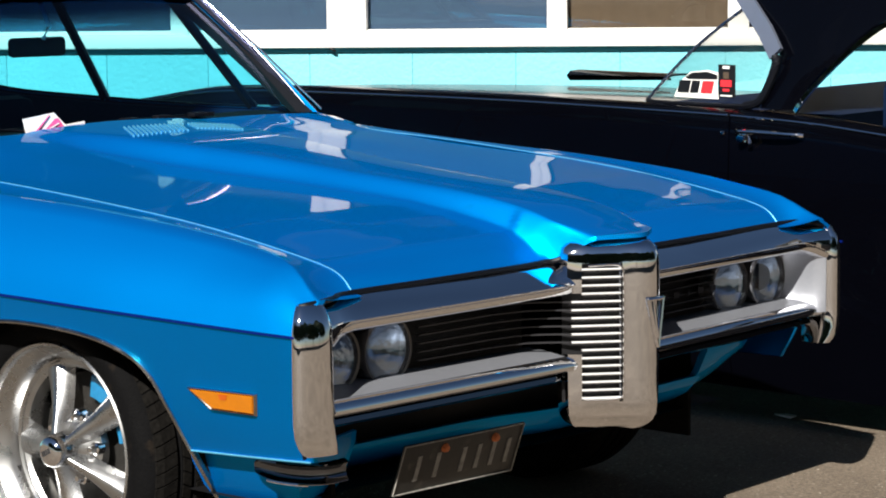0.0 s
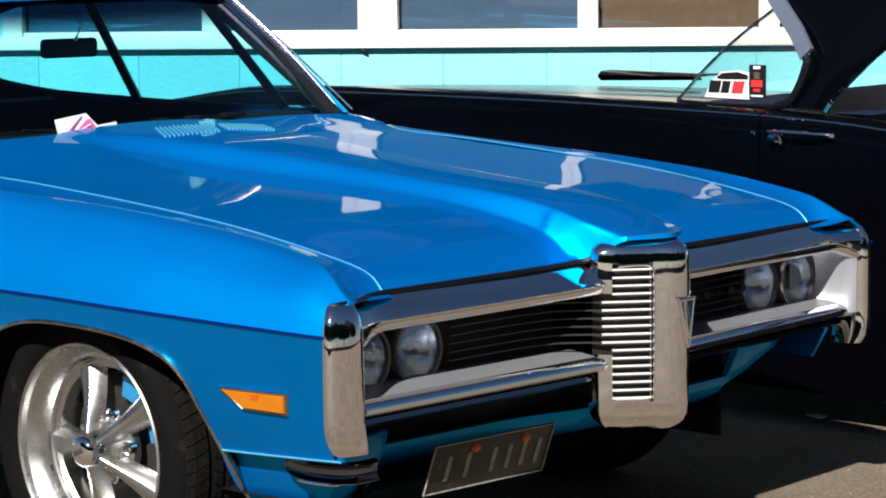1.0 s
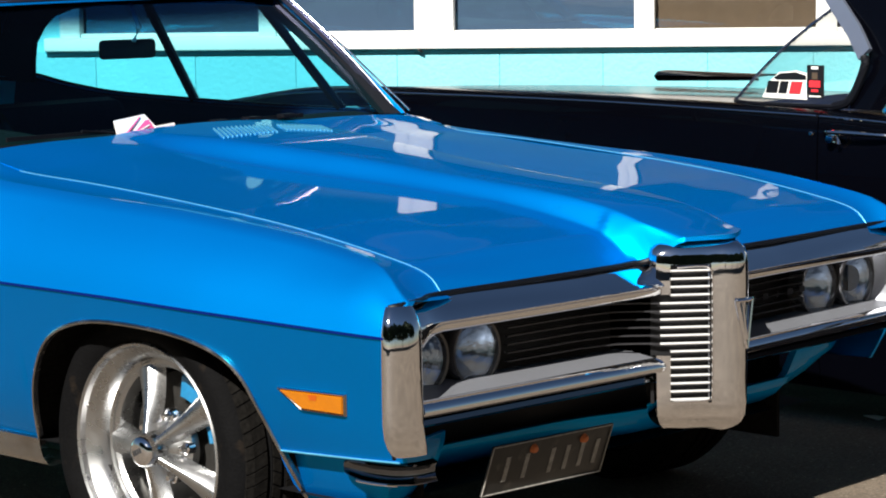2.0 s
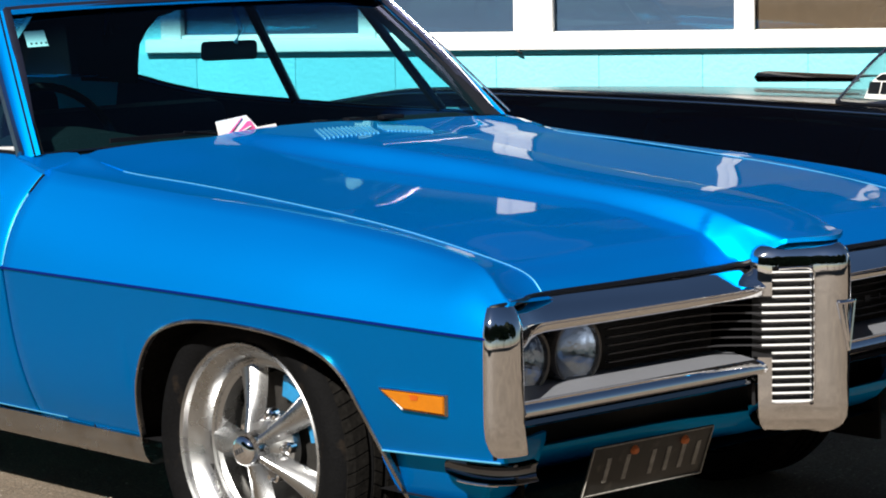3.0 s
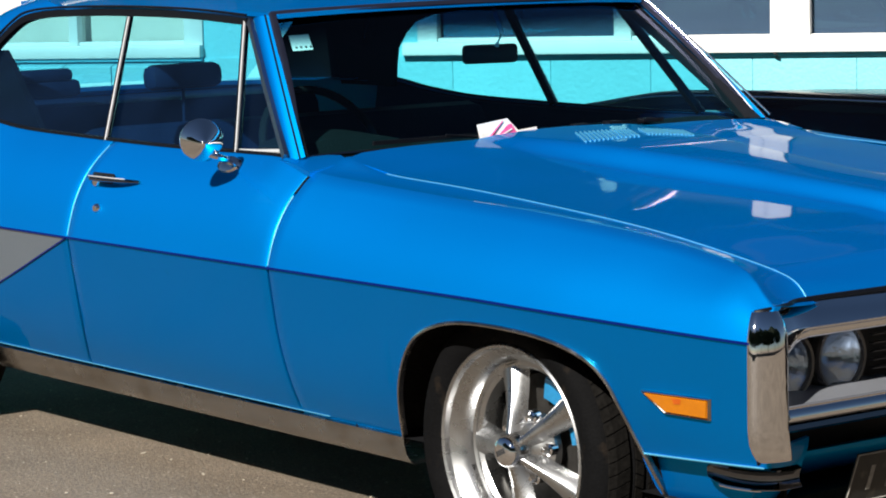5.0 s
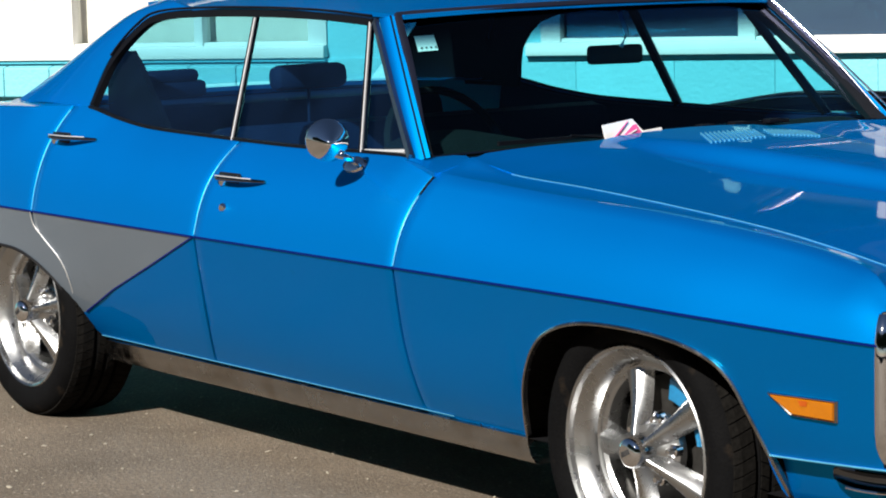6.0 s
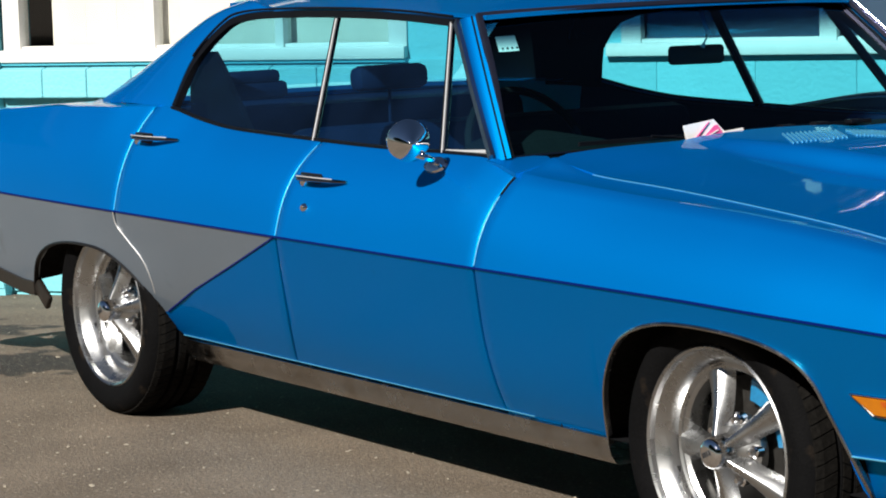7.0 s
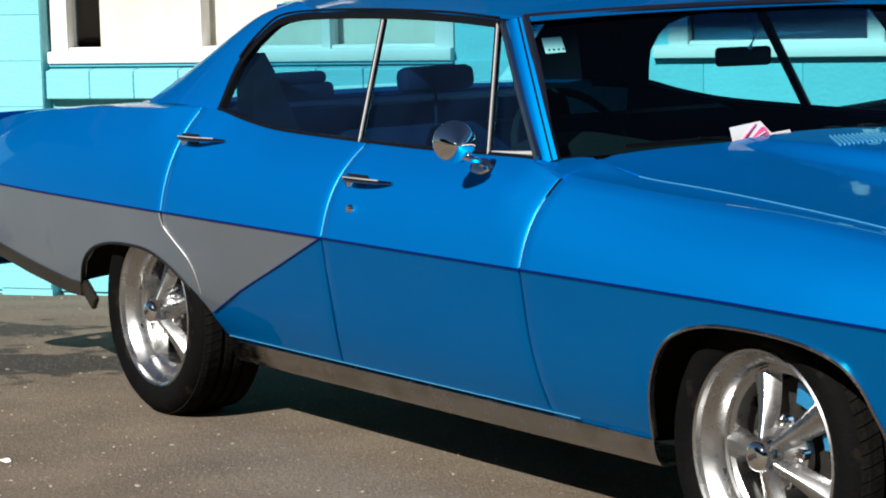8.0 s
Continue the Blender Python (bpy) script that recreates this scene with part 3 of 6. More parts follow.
DOOR_CUT = [(-2.755, 0.686), (-2.745, 0.645), (-2.680, 0.600), (-2.600, 0.545), (-2.562, 0.47), (-2.552, 0.33)]
SILVER_EDGE = [(-2.56, 0.385), (-2.49, 0.395), (-2.29, 0.484), (-2.05, 0.575), (-1.762, 0.686)]
F_DOOR, R_DOOR = (-1.748, -0.796), (-2.740, -1.762)


def crease_y(x):
    return -curve_table(x, [(-4.6, 0.90), (-4.2, 0.955), (-3.6, 0.99), (-2.8, 1.005), (-1.5, 1.01), (0.2, 1.01), (0.5, 1.0), (0.75, 0.985), (0.88, 0.970)])


def top_z(x):
    return curve_table(x, [(-4.6, 0.86), (-4.2, 0.921), (-3.7, 0.965), (-3.27, 0.988), (-3.0, 0.996), (-2.70, 1.004), (-2.48, 0.976), (-2.26, 0.956), (-2.05, 0.950), (-1.44, 0.942),
                           (-0.95, 0.946), (-0.78, 0.915), (-0.5, 0.897), (-0.15, 0.880), (0.05, 0.872), (0.24, 0.860), (0.42, 0.846), (0.60, 0.825), (0.725, 0.803), (0.76, 0.790), (0.80, 0.768), (0.83, 0.752), (0.862, 0.738)])


def top_y(x):
    return -curve_table(x, [(-4.6, 0.80), (-3.9, 0.86), (-3.0, 0.88), (-2.65, 0.835), (-2.3, 0.845), (-1.0, 0.848), (-0.80, 0.862), (-0.3, 0.852), (0.5, 0.845), (0.65, 0.855), (0.75, 0.882), (0.80, 0.902), (0.862, 0.925)])


def bulge(x):
    return curve_table(x, [(-4.6, 1.6), (-2.9, 2.0), (-2.2, 2.4), (-1.0, 2.4), (-0.5, 1.7), (0.5, 1.8), (0.85, 3.2)])


def side_y(x, z):
    """The body side (right) at x and z."""
    yc = crease_y(x)
    if z <= CREASE:
        u = max(0.0, (CREASE - z) / 0.37)
        return yc + 0.048 * u + 0.012 * u ** 3
    t = min(1.0, (z - CREASE) / (top_z(x) - CREASE))
    return lerp(yc, top_y(x), 0.38 * t + 0.62 * t ** (bulge(x) + 0.6))


def crease_drop(x):
    """The crease sinks a little towards the nose."""
    return 0.013 * max(0.0, x / 0.85) ** 1.2


def tuck(u, x):
    """How far the panel leans in under the crease; less towards the nose."""
    return (0.112 * u + 0.043 * u ** 5) * table(x, [(-3.0, 0.4), (-2.35, 1.0), (0.2, 1.0), (0.84, 0.85)])


def drawn_in(bm, f):
    """Sets a low part of the right side further in, along the camera's view lines."""
    bm.transform(Matrix(((1 + 0.274 * f, 0, 0, -0.274 * 4.4 * f), (0, 1, 0, f), (0, 0, 1, -0.28 * f), (0, 0, 0, 1))))
    return bm


def skin(x, z, lift=0.0):
    """A point of the right body side; below the crease tucked in along the camera's view lines."""
    u = min(1.05, max(0.0, (CREASE - z) / 0.37))
    e = tuck(u, x)
    return (x - 0.274 * e * (4.4 - x), side_y(x, z) + e - lift, z - 0.28 * e - crease_drop(x) * max(0.0, 1 - abs(z - CREASE) / 0.13))


def flank(x, z, sg, lift=0.0):
    p = skin(x, z, lift)
    return (p[0], -sg * p[1] - far_in(x, sg), p[2])


def far_in(x, sg):
    """Draws the left fender in towards the nose, to fit the camera's view."""
    return 0.037 * min(max((x - 0.45) / 0.38, 0), 1) if sg > 0 else 0.0


def warp_x(x, z):
    s = min(max((0.56 - z) / 0.24, 0), 1)
    return x + 0.05 * s * s * max(0.0, 1 - abs(x + 0.79) / 0.38)


def spaced(a, b, step=0.035, extra=()):
    n = max(2, int(abs(b - a) / step) + 1)
    xs = sorted(set([lerp(a, b, k / (n - 1)) for k in range(n)] + [e for e in extra if min(a, b) < e < max(a, b)]))
    return xs


def side_sheet(x0, x1, z0, z1, rows, sg, extra=(), flange=0.014, tops=None):
    cols = []
    for x in spaced(x0, x1, extra=extra):
        a, b = z0(x), z1(x)
        c = []
        for k in range(rows + 1):
            z = lerp(a, b, k / rows)
            c.append(flank(warp_x(x, z), z, sg))
        if tops:
            c += [(p[0], sg * -p[1] - far_in(x, sg) * min(1, (abs(p[1]) - 0.76) / 0.12), p[2]) for p in tops(x)]
        cols.append(c)
    first, last = cols[0], cols[-1]
    for dx, dy in ((0.0008, 0.0004), (0.0015, 0.0014), (0.0018, 0.006)):
        cols.insert(0, [(p[0] - dx, p[1] - sg * dy, p[2]) for p in first])
        cols.append([(p[0] + dx, p[1] - sg * dy, p[2]) for p in last])
    return grid(cols, (0, -sg * flange, 0))


def gap_z(x):
    return curve_table(x, [(-0.80, 0.950), (-0.70, 0.925), (-0.607, 0.910), (-0.345, 0.897), (-0.15, 0.885), (0.14, 0.863), (0.32, 0.846), (0.50, 0.822), (0.66, 0.796), (0.70, 0.788), (0.735, 0.779), (0.760, 0.768), (0.775, 0.756), (0.787, 0.741), (0.80, 0.732), (0.846, 0.728)])


def fender_top(x):
    z0, z1 = top_z(x), gap_z(x)
    y0, y1 = top_y(x), -0.764
    out = []
    for t in (0.03, 0.08, 0.2, 0.4, 0.6, 0.8, 1.0):
        xt = x - 0.038 * t * max(0.0, (x - 0.68) / 0.166)
        z = lerp(z0, gap_z(xt), t) - 0.003 * math.sin(math.pi * t)
        out.append((xt, lerp(y0, y1, t), z))
    return out


def low_front(x):
    if -0.33 <= x <= 0.497:
        return table(x, FRONT_ARCH)
    return 0.318 if x < 0 else lerp(0.402, 0.417, (x - 0.497) / 0.345)


def arch_trim(points, sg, parent, mat, name):
    path = []
    for x, z in smooth_path([(p[0], p[1], 0) for p in points], 5) and [(v.x, v.y) for v in smooth_path([(p[0], p[1], 0) for p in points], 5)]:
        path.append(flank(x, z, sg, 0.002))
    part(name, sweep(path, [(-0.006, sg * 0.003), (-0.002, sg * 0.005), (0.002, sg * 0.003), (0.003, 0.0), (-0.001, -sg * 0.002), (-0.001, -sg * 0.010), (-0.006, -sg * 0.010)], up=(0, 1, 0)), mat, parent, "dull wheel-arch moulding")


def well(points, sg, parent, depth=0.34):
    pts = [(v.x, v.y) for v in smooth_path([(p[0], p[1], 0) for p in points], 4)]
    cols = [[Vector(flank(x, z, sg, -0.004)) + Vector((0, 0, 0.012)), Vector(flank(x, z, sg, -depth)) + Vector((0, 0, 0.05))] for x, z in pts]
    part("wheel_well", grid(cols), WELL, parent, "dusty black wheel well")
    x0, x1 = pts[0][0], pts[-1][0]
    zt = max(p[1] for p in pts) + 0.08
    y = sg * (0.98 - depth)
    part("inner_panel", box((x1 - x0 + 0.1, 0.01, zt - 0.2), ((x0 + x1) / 2, y, (zt + 0.2) / 2)), WELL, parent, smooth=False)


def rocker(sg):
    edge = [flank(x, 0.326, sg, 0.003) for x in spaced(-2.42, -0.62, 0.08)]
    part("sill_edge", sweep(edge, ring_section(0.0013, 6)), LOUVRE, sedan, "light blue highlight painted along the lower door edge")
    cols = []
    for x in spaced(-2.55, -0.385, 0.08):
        # moved in along the camera's view lines, as in skin
        f = 0.106
        cols.append([(x - 0.274 * f * (4.4 - x), sg * (y - f), z - 0.28 * f) for y, z in ((0.898, 0.305), (0.908, 0.301), (0.907, 0.283), (0.899, 0.255), (0.885, 0.235), (0.872, 0.229), (0.75, 0.232))])
    part("rocker_moulding", grid(cols, None), DULL_CHROME, sedan, "scuffed bright metal sill moulding")


def body_side(sg):
    ex = [p[0] for p in FRONT_ARCH]
    # front fender: lower skin, upper skin with its top
    low = side_sheet(F_DOOR[1] + 0.014, 0.842, low_front, lambda x: CREASE, 10, sg, extra=ex + [-0.3301, 0.5601, -0.328, 0.559], flange=0.008)
    fender = part("front_fender", low, PAINT, sedan, sharp=30)
    part("fender_top", side_sheet(F_DOOR[1] + 0.014, 0.846, lambda x: CREASE, top_z, 8, sg, extra=(0.80, 0.81, 0.82, 0.83), tops=fender_top), PAINT, fender, sharp=80)
    arch_trim(FRONT_ARCH, sg, fender, DULL_CHROME, "arch_moulding")
    well(FRONT_ARCH, sg, fender)
    # lower front corner tucked under the fender edge, with a recessed dark chrome lamp opening
    if sg < 0:
        cols = []
        plan = smooth_path([(0.40, -0.921, 0), (0.60, -0.914, 0), (0.69, -0.909, 0), (0.742, -0.899, 0), (0.764, -0.872, 0), (0.748, -0.81, 0), (0.728, -0.74, 0), (0.71, -0.68, 0)], 5)
        for k, v in enumerate(plan):
            way = (plan[min(k + 1, len(plan) - 1)] - plan[max(k - 1, 0)]).normalized()
            inward = Vector((-way.y, way.x, 0))
            c = []
            for z, tuck in ((0.432, -0.003), (0.408, 0.0), (0.395, 0.005), (0.36, 0.018), (0.31, 0.042), (0.27, 0.070)):
                q = v + inward * tuck
                c.append((max(q.x, table(z, [(0.27, 0.470), (0.30, 0.462), (0.406, 0.450), (0.425, 0.448)])), q.y, z))
            cols.append(c)
        part("lower_corner", drawn_in(grid(cols, (0, 0.01, -0.004)), 0.08), PAINT, fender)
        path = [(0.655, sg * 0.914, 0.383), (0.73, sg * 0.914, 0.380), (0.79, sg * 0.906, 0.381), (0.832, sg * 0.888, 0.385), (0.852, sg * 0.85, 0.390)]
        line = smooth_path(path, 6)
        cols = []
        for k, v in enumerate(line):
            way = (line[min(k + 1, len(line) - 1)] - line[max(k - 1, 0)]).normalized()
            out = Vector((way.y, -way.x, 0))
            g = min(1.0, k / 5) ** 0.5
            cols.append([v + out * (0.004 + g * d) + Vector((0, 0, 0.9 * z * (0.35 + 0.65 * g))) for d, z in ((-0.012, 0.027), (0.009, 0.025), (0.010, 0.021), (0.000, 0.014), (-0.003, 0.000), (0.001, -0.012), (0.010, -0.017), (0.012, -0.020), (0.008, -0.023), (-0.012, -0.024))])
        part("lower_bracket", drawn_in(grid(cols), 0.083), DARK_CHROME, fender, "dark chrome recess with a bright lower lip", sharp=60)
        lip = [v + Vector((0, sg * 0.014, -0.020)) for v in line[4:15]]
        part("bracket_lip", drawn_in(sweep(lip, ring_section(0.0035, 8)), 0.083), CHROME, fender)
        part("fender_edge", sweep([flank(x, low_front(x) + 0.0005, sg, 0.003) for x in spaced(0.51, 0.838, 0.04)], ring_section(0.0022, 6)), LOUVRE, fender, "pale blue highlight painted along the folded lower edge")
    # doors
    door = part("front_door", side_sheet(F_DOOR[0], F_DOOR[1], lambda x: 0.322, lambda x: CREASE, 9, sg), PAINT, sedan, sharp=30)
    part("upper_skin", side_sheet(F_DOOR[0], F_DOOR[1], lambda x: CREASE, top_z, 9, sg), PAINT, door)
    rdoor = part("rear_door", side_sheet(R_DOOR[0], R_DOOR[1], lambda x: CREASE, top_z, 9, sg), PAINT, sedan)
    lo = lambda x: max(table(x, DOOR_CUT), 0.322) if x < -2.552 else 0.322
    edge = lambda x: min(CREASE, max(table(x, SILVER_EDGE), lo(x) + 0.001))
    exd = [p[0] for p in DOOR_CUT] + [p[0] for p in SILVER_EDGE] + [-2.5521, -2.551]
    part("silver_skin", side_sheet(R_DOOR[0], R_DOOR[1], lambda x: max(edge(x), lo(x)), lambda x: CREASE, 7, sg, exd), SILVER, rdoor, "silver-grey lower panel")
    part("lower_skin", side_sheet(R_DOOR[0] + 0.19, R_DOOR[1], lo, edge, 7, sg, exd), PAINT, rdoor)
    # rear quarter
    zb = lambda x: table(x, REAR_ARCH) if -3.465 <= x <= -2.55 else table(x, [(-4.6, 0.52), (-4.05, 0.445), (-3.47, 0.385)])
    zt = lambda x: CREASE if x < -2.755 else max(table(x, DOOR_CUT) - 0.004, zb(x) + 0.001)
    exq = [p[0] for p in REAR_ARCH] + [p[0] for p in DOOR_CUT] + [-3.4651, -2.7551]
    quarter = part("rear_quarter", side_sheet(-4.55, -2.754, lambda x: CREASE, top_z, 9, sg, tops=lambda x: [(x, lerp(top_y(x), -0.72, t), top_z(x) + 0.006 * math.sin(3.14 * t)) for t in (0.15, 0.4, 0.7, 1.0)]), PAINT, sedan)
    part("silver_skin", side_sheet(-4.55, -2.562, zb, zt, 9, sg, exq), SILVER, quarter, "silver-grey lower quarter panel")
    arch_trim(REAR_ARCH[:-1], sg, quarter, BLACK, "arch_moulding")
    well(REAR_ARCH[:-1], sg, quarter)
    # dark strip along the quarter's lower edge with a flap behind the wheel
    path = [Vector(flank(x, zb(x), sg, -0.004)) - Vector((0, 0, 0.02)) for x in (-4.5, -4.2, -3.9, -3.7, -3.55, -3.46)]
    part("lower_strip", sweep(path, [(-0.012, -0.03), (0.01, -0.026), (0.012, 0.02), (-0.012, 0.024)]), LOWER_STRIP, quarter, "dark stained strip along the lower edge")
    part("flap", box((0.05, 0.02, 0.11), (-3.51, sg * 0.90, 0.345), 0.006, turn=Matrix.Rotation(-0.95, 3, 'Y')), LOWER_STRIP, quarter)
    rocker(sg)
    # thin dark line along the crease
    path = [(x, sg * (-side_y(x, CREASE) + 0.0012), CREASE - crease_drop(x)) for x in spaced(-4.5, 0.838, 0.08)]
    part("pinstripe", sweep(path, [(-0.003, -0.0028), (0.002, -0.0022), (0.002, 0.0022), (-0.003, 0.0028)]), PIN, sedan, "thin dark blue line along the body crease")
    path = [flank(x, z, sg, 0.0012) for x, z in SILVER_EDGE[1:]]
    part("pinstripe", sweep(path, [(-0.002, -0.0026), (0.002, -0.002), (0.002, 0.002), (-0.002, 0.0026)]), PIN, rdoor)
    # black strip paints the shaded gap at the door's front edge
    part("gap_seal", sweep([flank(-0.789, z, sg, -0.002) for z in (0.865, 0.885, 0.90, 0.912)], ring_section(0.0035, 6), up=(1, 0, 0)), SEAL, door)
    # pale strips paint the glint on the door edges
    for d, x, top in ((door, F_DOOR[1] + 0.009, 0.86), (door, F_DOOR[0] - 0.006, top_z(-1.75) - 0.012), (rdoor, R_DOOR[0] - 0.006, top_z(-2.74) - 0.012)):
        part("skin_edge", sweep([flank(x, lerp(0.694, top, k / 8), sg, 0.0004) for k in range(9)], ring_section(0.0014, 6), up=(1, 0, 0)), LOUVRE, d, "pale highlight painted along the panel gap edge")
    part("skin_edge", sweep(smooth_path([flank(x, z, sg, 0.001) for x, z in DOOR_CUT], 4), ring_section(0.0018, 6), up=(0, 1, 0)), BRIGHT, rdoor, "pale highlight painted along the panel gap edge")
    for d, xs, z in ((door, (-1.71, -1.47), 0.852), (rdoor, (-2.74, -2.485), 0.914)):
        door_handle(d, xs, z, sg)
    lock = lathe([(0.0, -0.010), (0.008, -0.010), (0.011, -0.007), (0.013, 0.0)], 20, at=(0, 0, 0))
    y = side_y(-1.632, 0.776)
    lock.transform(Matrix.Translation((-1.632, sg * -y, 0.776)) @ Matrix.Diagonal((1, -sg, 1, 1)))
    part("lock", lock, CHROME, door, "round chrome key lock")
    # window ledge and seals
    path = [(x, sg * (-top_y(x) + 0.002), top_z(x) + 0.003) for x in spaced(-2.66, -0.92, 0.05)]
    part("belt_seal", sweep(path, [(-0.008, -0.004), (0.003, -0.004), (0.002, 0.003), (-0.008, 0.004)]), SEAL, sedan, "black rubber seal under the side windows")
    # inner door cards
    cols = [[(x, sg * 0.78, 0.30), (x, sg * 0.80, 0.62), (x, sg * 0.80, 0.86), (x, sg * 0.82, top_z(x) - 0.012), (x, sg * (-top_y(x) - 0.008), top_z(x) - 0.004)] for x in spaced(-2.74, -0.80, 0.07)]
    part("door_card", grid(cols), VINYL, sedan, "dark blue vinyl door trim")


# bright trim colour; also paints highlights on handles, uprights and a panel edge
BRIGHT = material("bright_trim_and_highlights", (0.80, 0.80, 0.80), rough=0.30, metal=0.6, vary=0.04)


def door_handle(door, xs, z, sg):
    x0, x1 = xs
    y = lambda x: -side_y(x, z)
    path = smooth_path([(x0, sg * (y(x0) + 0.004), z), (x0 + 0.03, sg * (y(x0) + 0.026), z + 0.003), ((x0 + x1) / 2, sg * (y(x0) + 0.031), z + 0.004), (x1 - 0.05, sg * (y(x1) + 0.022), z + 0.003), (x1, sg * (y(x1) + 0.004), z + 0.002)], 6)
    h = part("handle", sweep(path, ring_section(0.0078, 10, 0.9), scale=lambda t: 1.25 if t < 0.4 else lerp(1.25, 0.55, (t - 0.4) / 0.6)), DARK_CHROME, door, "chrome pull handle")
    # bright rib puts the handle's highlight into its colour
    part("highlight_rib", sweep([p + Vector((0, sg * 0.007, 0.006)) for p in path[4:-5]], ring_section(0.0018, 6)), BRIGHT, h, "bright rib painting a highlight on the handle")
    bm = lathe([(0.0, -0.022), (0.012, -0.020), (0.015, -0.012), (0.016, 0.0)], 18)
    bm.transform(Matrix.Translation((x0 + 0.035, sg * y(x0), z - 0.008)) @ Matrix.Diagonal((1, -sg, 1, 1)))
    part("push_button", bm, CHROME, h)
    # raised black box paints the shaded hollow behind the handle
    bm = box((0.105, 0.010, 0.044), (x0 + 0.056, sg * (y(x0) + 0.002), z - 0.006), 0.004)
    part("recess", bm, BLACK, h)


for sg in (-1, 1):
    body_side(sg)


# ---- hood ----
def hood_front(y):
    a = abs(y)
    t = min(max((0.150 - a) / 0.050, 0), 1)
    side = lerp(0.786, 0.806, max(0, 1 - a / 0.76))
    return lerp(side, 0.976 - 0.70 * math.sqrt(a * a + 0.0009), t * t * (3 - 2 * t))


def ridge_half(x):
    return curve_table(x, [(-0.85, 0.22), (-0.53, 0.192), (-0.23, 0.142), (0.1, 0.104), (0.4, 0.100), (0.6, 0.105), (0.75, 0.113), (0.86, 0.118)])


def ridge_z(x):
    return curve_table(x, [(-0.85, 0.966), (-0.53, 0.957), (-0.23, 0.937), (0.12, 0.906), (0.3, 0.892), (0.56, 0.871), (0.71, 0.849), (0.80, 0.825), (0.86, 0.808), (0.92, 0.797), (0.96, 0.789)])


def hood_z(x, y):
    a = abs(y)
    d = max(0.0, hood_front(max(a, 0.22)) - x)
    edge = table(d, [(-0.1, 0.737), (0.0, 0.740), (0.012, 0.756), (0.026, 0.767), (0.05, 0.777), (0.086, 0.7880), (0.091, 0.7915), (0.11, 0.7930), (0.17, 0.804), (0.27, 0.821), (0.39, 0.839), (0.66, 0.865), (1.06, 0.889), (1.38, 0.910), (1.52, 0.932), (1.60, 0.952)])
    mid = table(d, [(-0.1, 0.736), (0.0, 0.742), (0.04, 0.7705), (0.085, 0.7950), (0.090, 0.7999), (0.11, 0.8030), (0.17, 0.815), (0.27, 0.832), (0.39, 0.847), (0.66, 0.866), (1.06, 0.894), (1.38, 0.926), (1.60, 0.957)])
    t = min(max((0.755 - a) / 0.30, 0), 1)
    side = lerp(edge, mid, t * t * (3 - 2 * t))
    yr = ridge_half(x)
    w = lerp(0.045, 0.105, min(max((0.75 - x) / 0.9, 0), 1))
    b = min(max((yr + w - a) / w, 0), 1)
    b = b * b * (3 - 2 * b)
    if x > 0.70:
        b = b ** 0.7
    crown = 0.006 * (1 - min(1, a / max(yr, 0.01)) ** 2)
    z = side + (ridge_z(x) + crown - side) * b
    # the lip rolls down all round the chrome nose
    lip = table(a, [(0.0, 0.801), (0.07, 0.800), (0.098, 0.799), (0.107, 0.795), (0.114, 0.786), (0.120, 0.770), (0.126, 0.755), (0.135, 0.748), (0.165, 0.744), (0.19, 0.743), (0.22, 0.742)])
    q = max(0.0, 1 - max(0.0, hood_front(y) - x) / 0.065) ** 2.2 * min(1, max(0, (0.25 - a) / 0.05))
    return lerp(z, lip, q)


def ws_point(u, v):
    """u -1..1 across, v 0..1 up the windshield."""
    a = abs(u)
    xb = lerp(-0.855, -0.925, a ** 2.2)
    xt = lerp(-1.185, -1.245, a ** 2.2)
    yb, yt = 0.790 * u, 0.643 * u
    zb = 0.945 + 0.01 * (1 - a * a)
    zt = 1.288 + 0.012 * (1 - a * a)
    b = 0.012 * math.sin(math.pi * v)
    return Vector((lerp(xb, xt, v) + b, lerp(yb, yt, v), lerp(zb, zt, v) + b * 0.6))


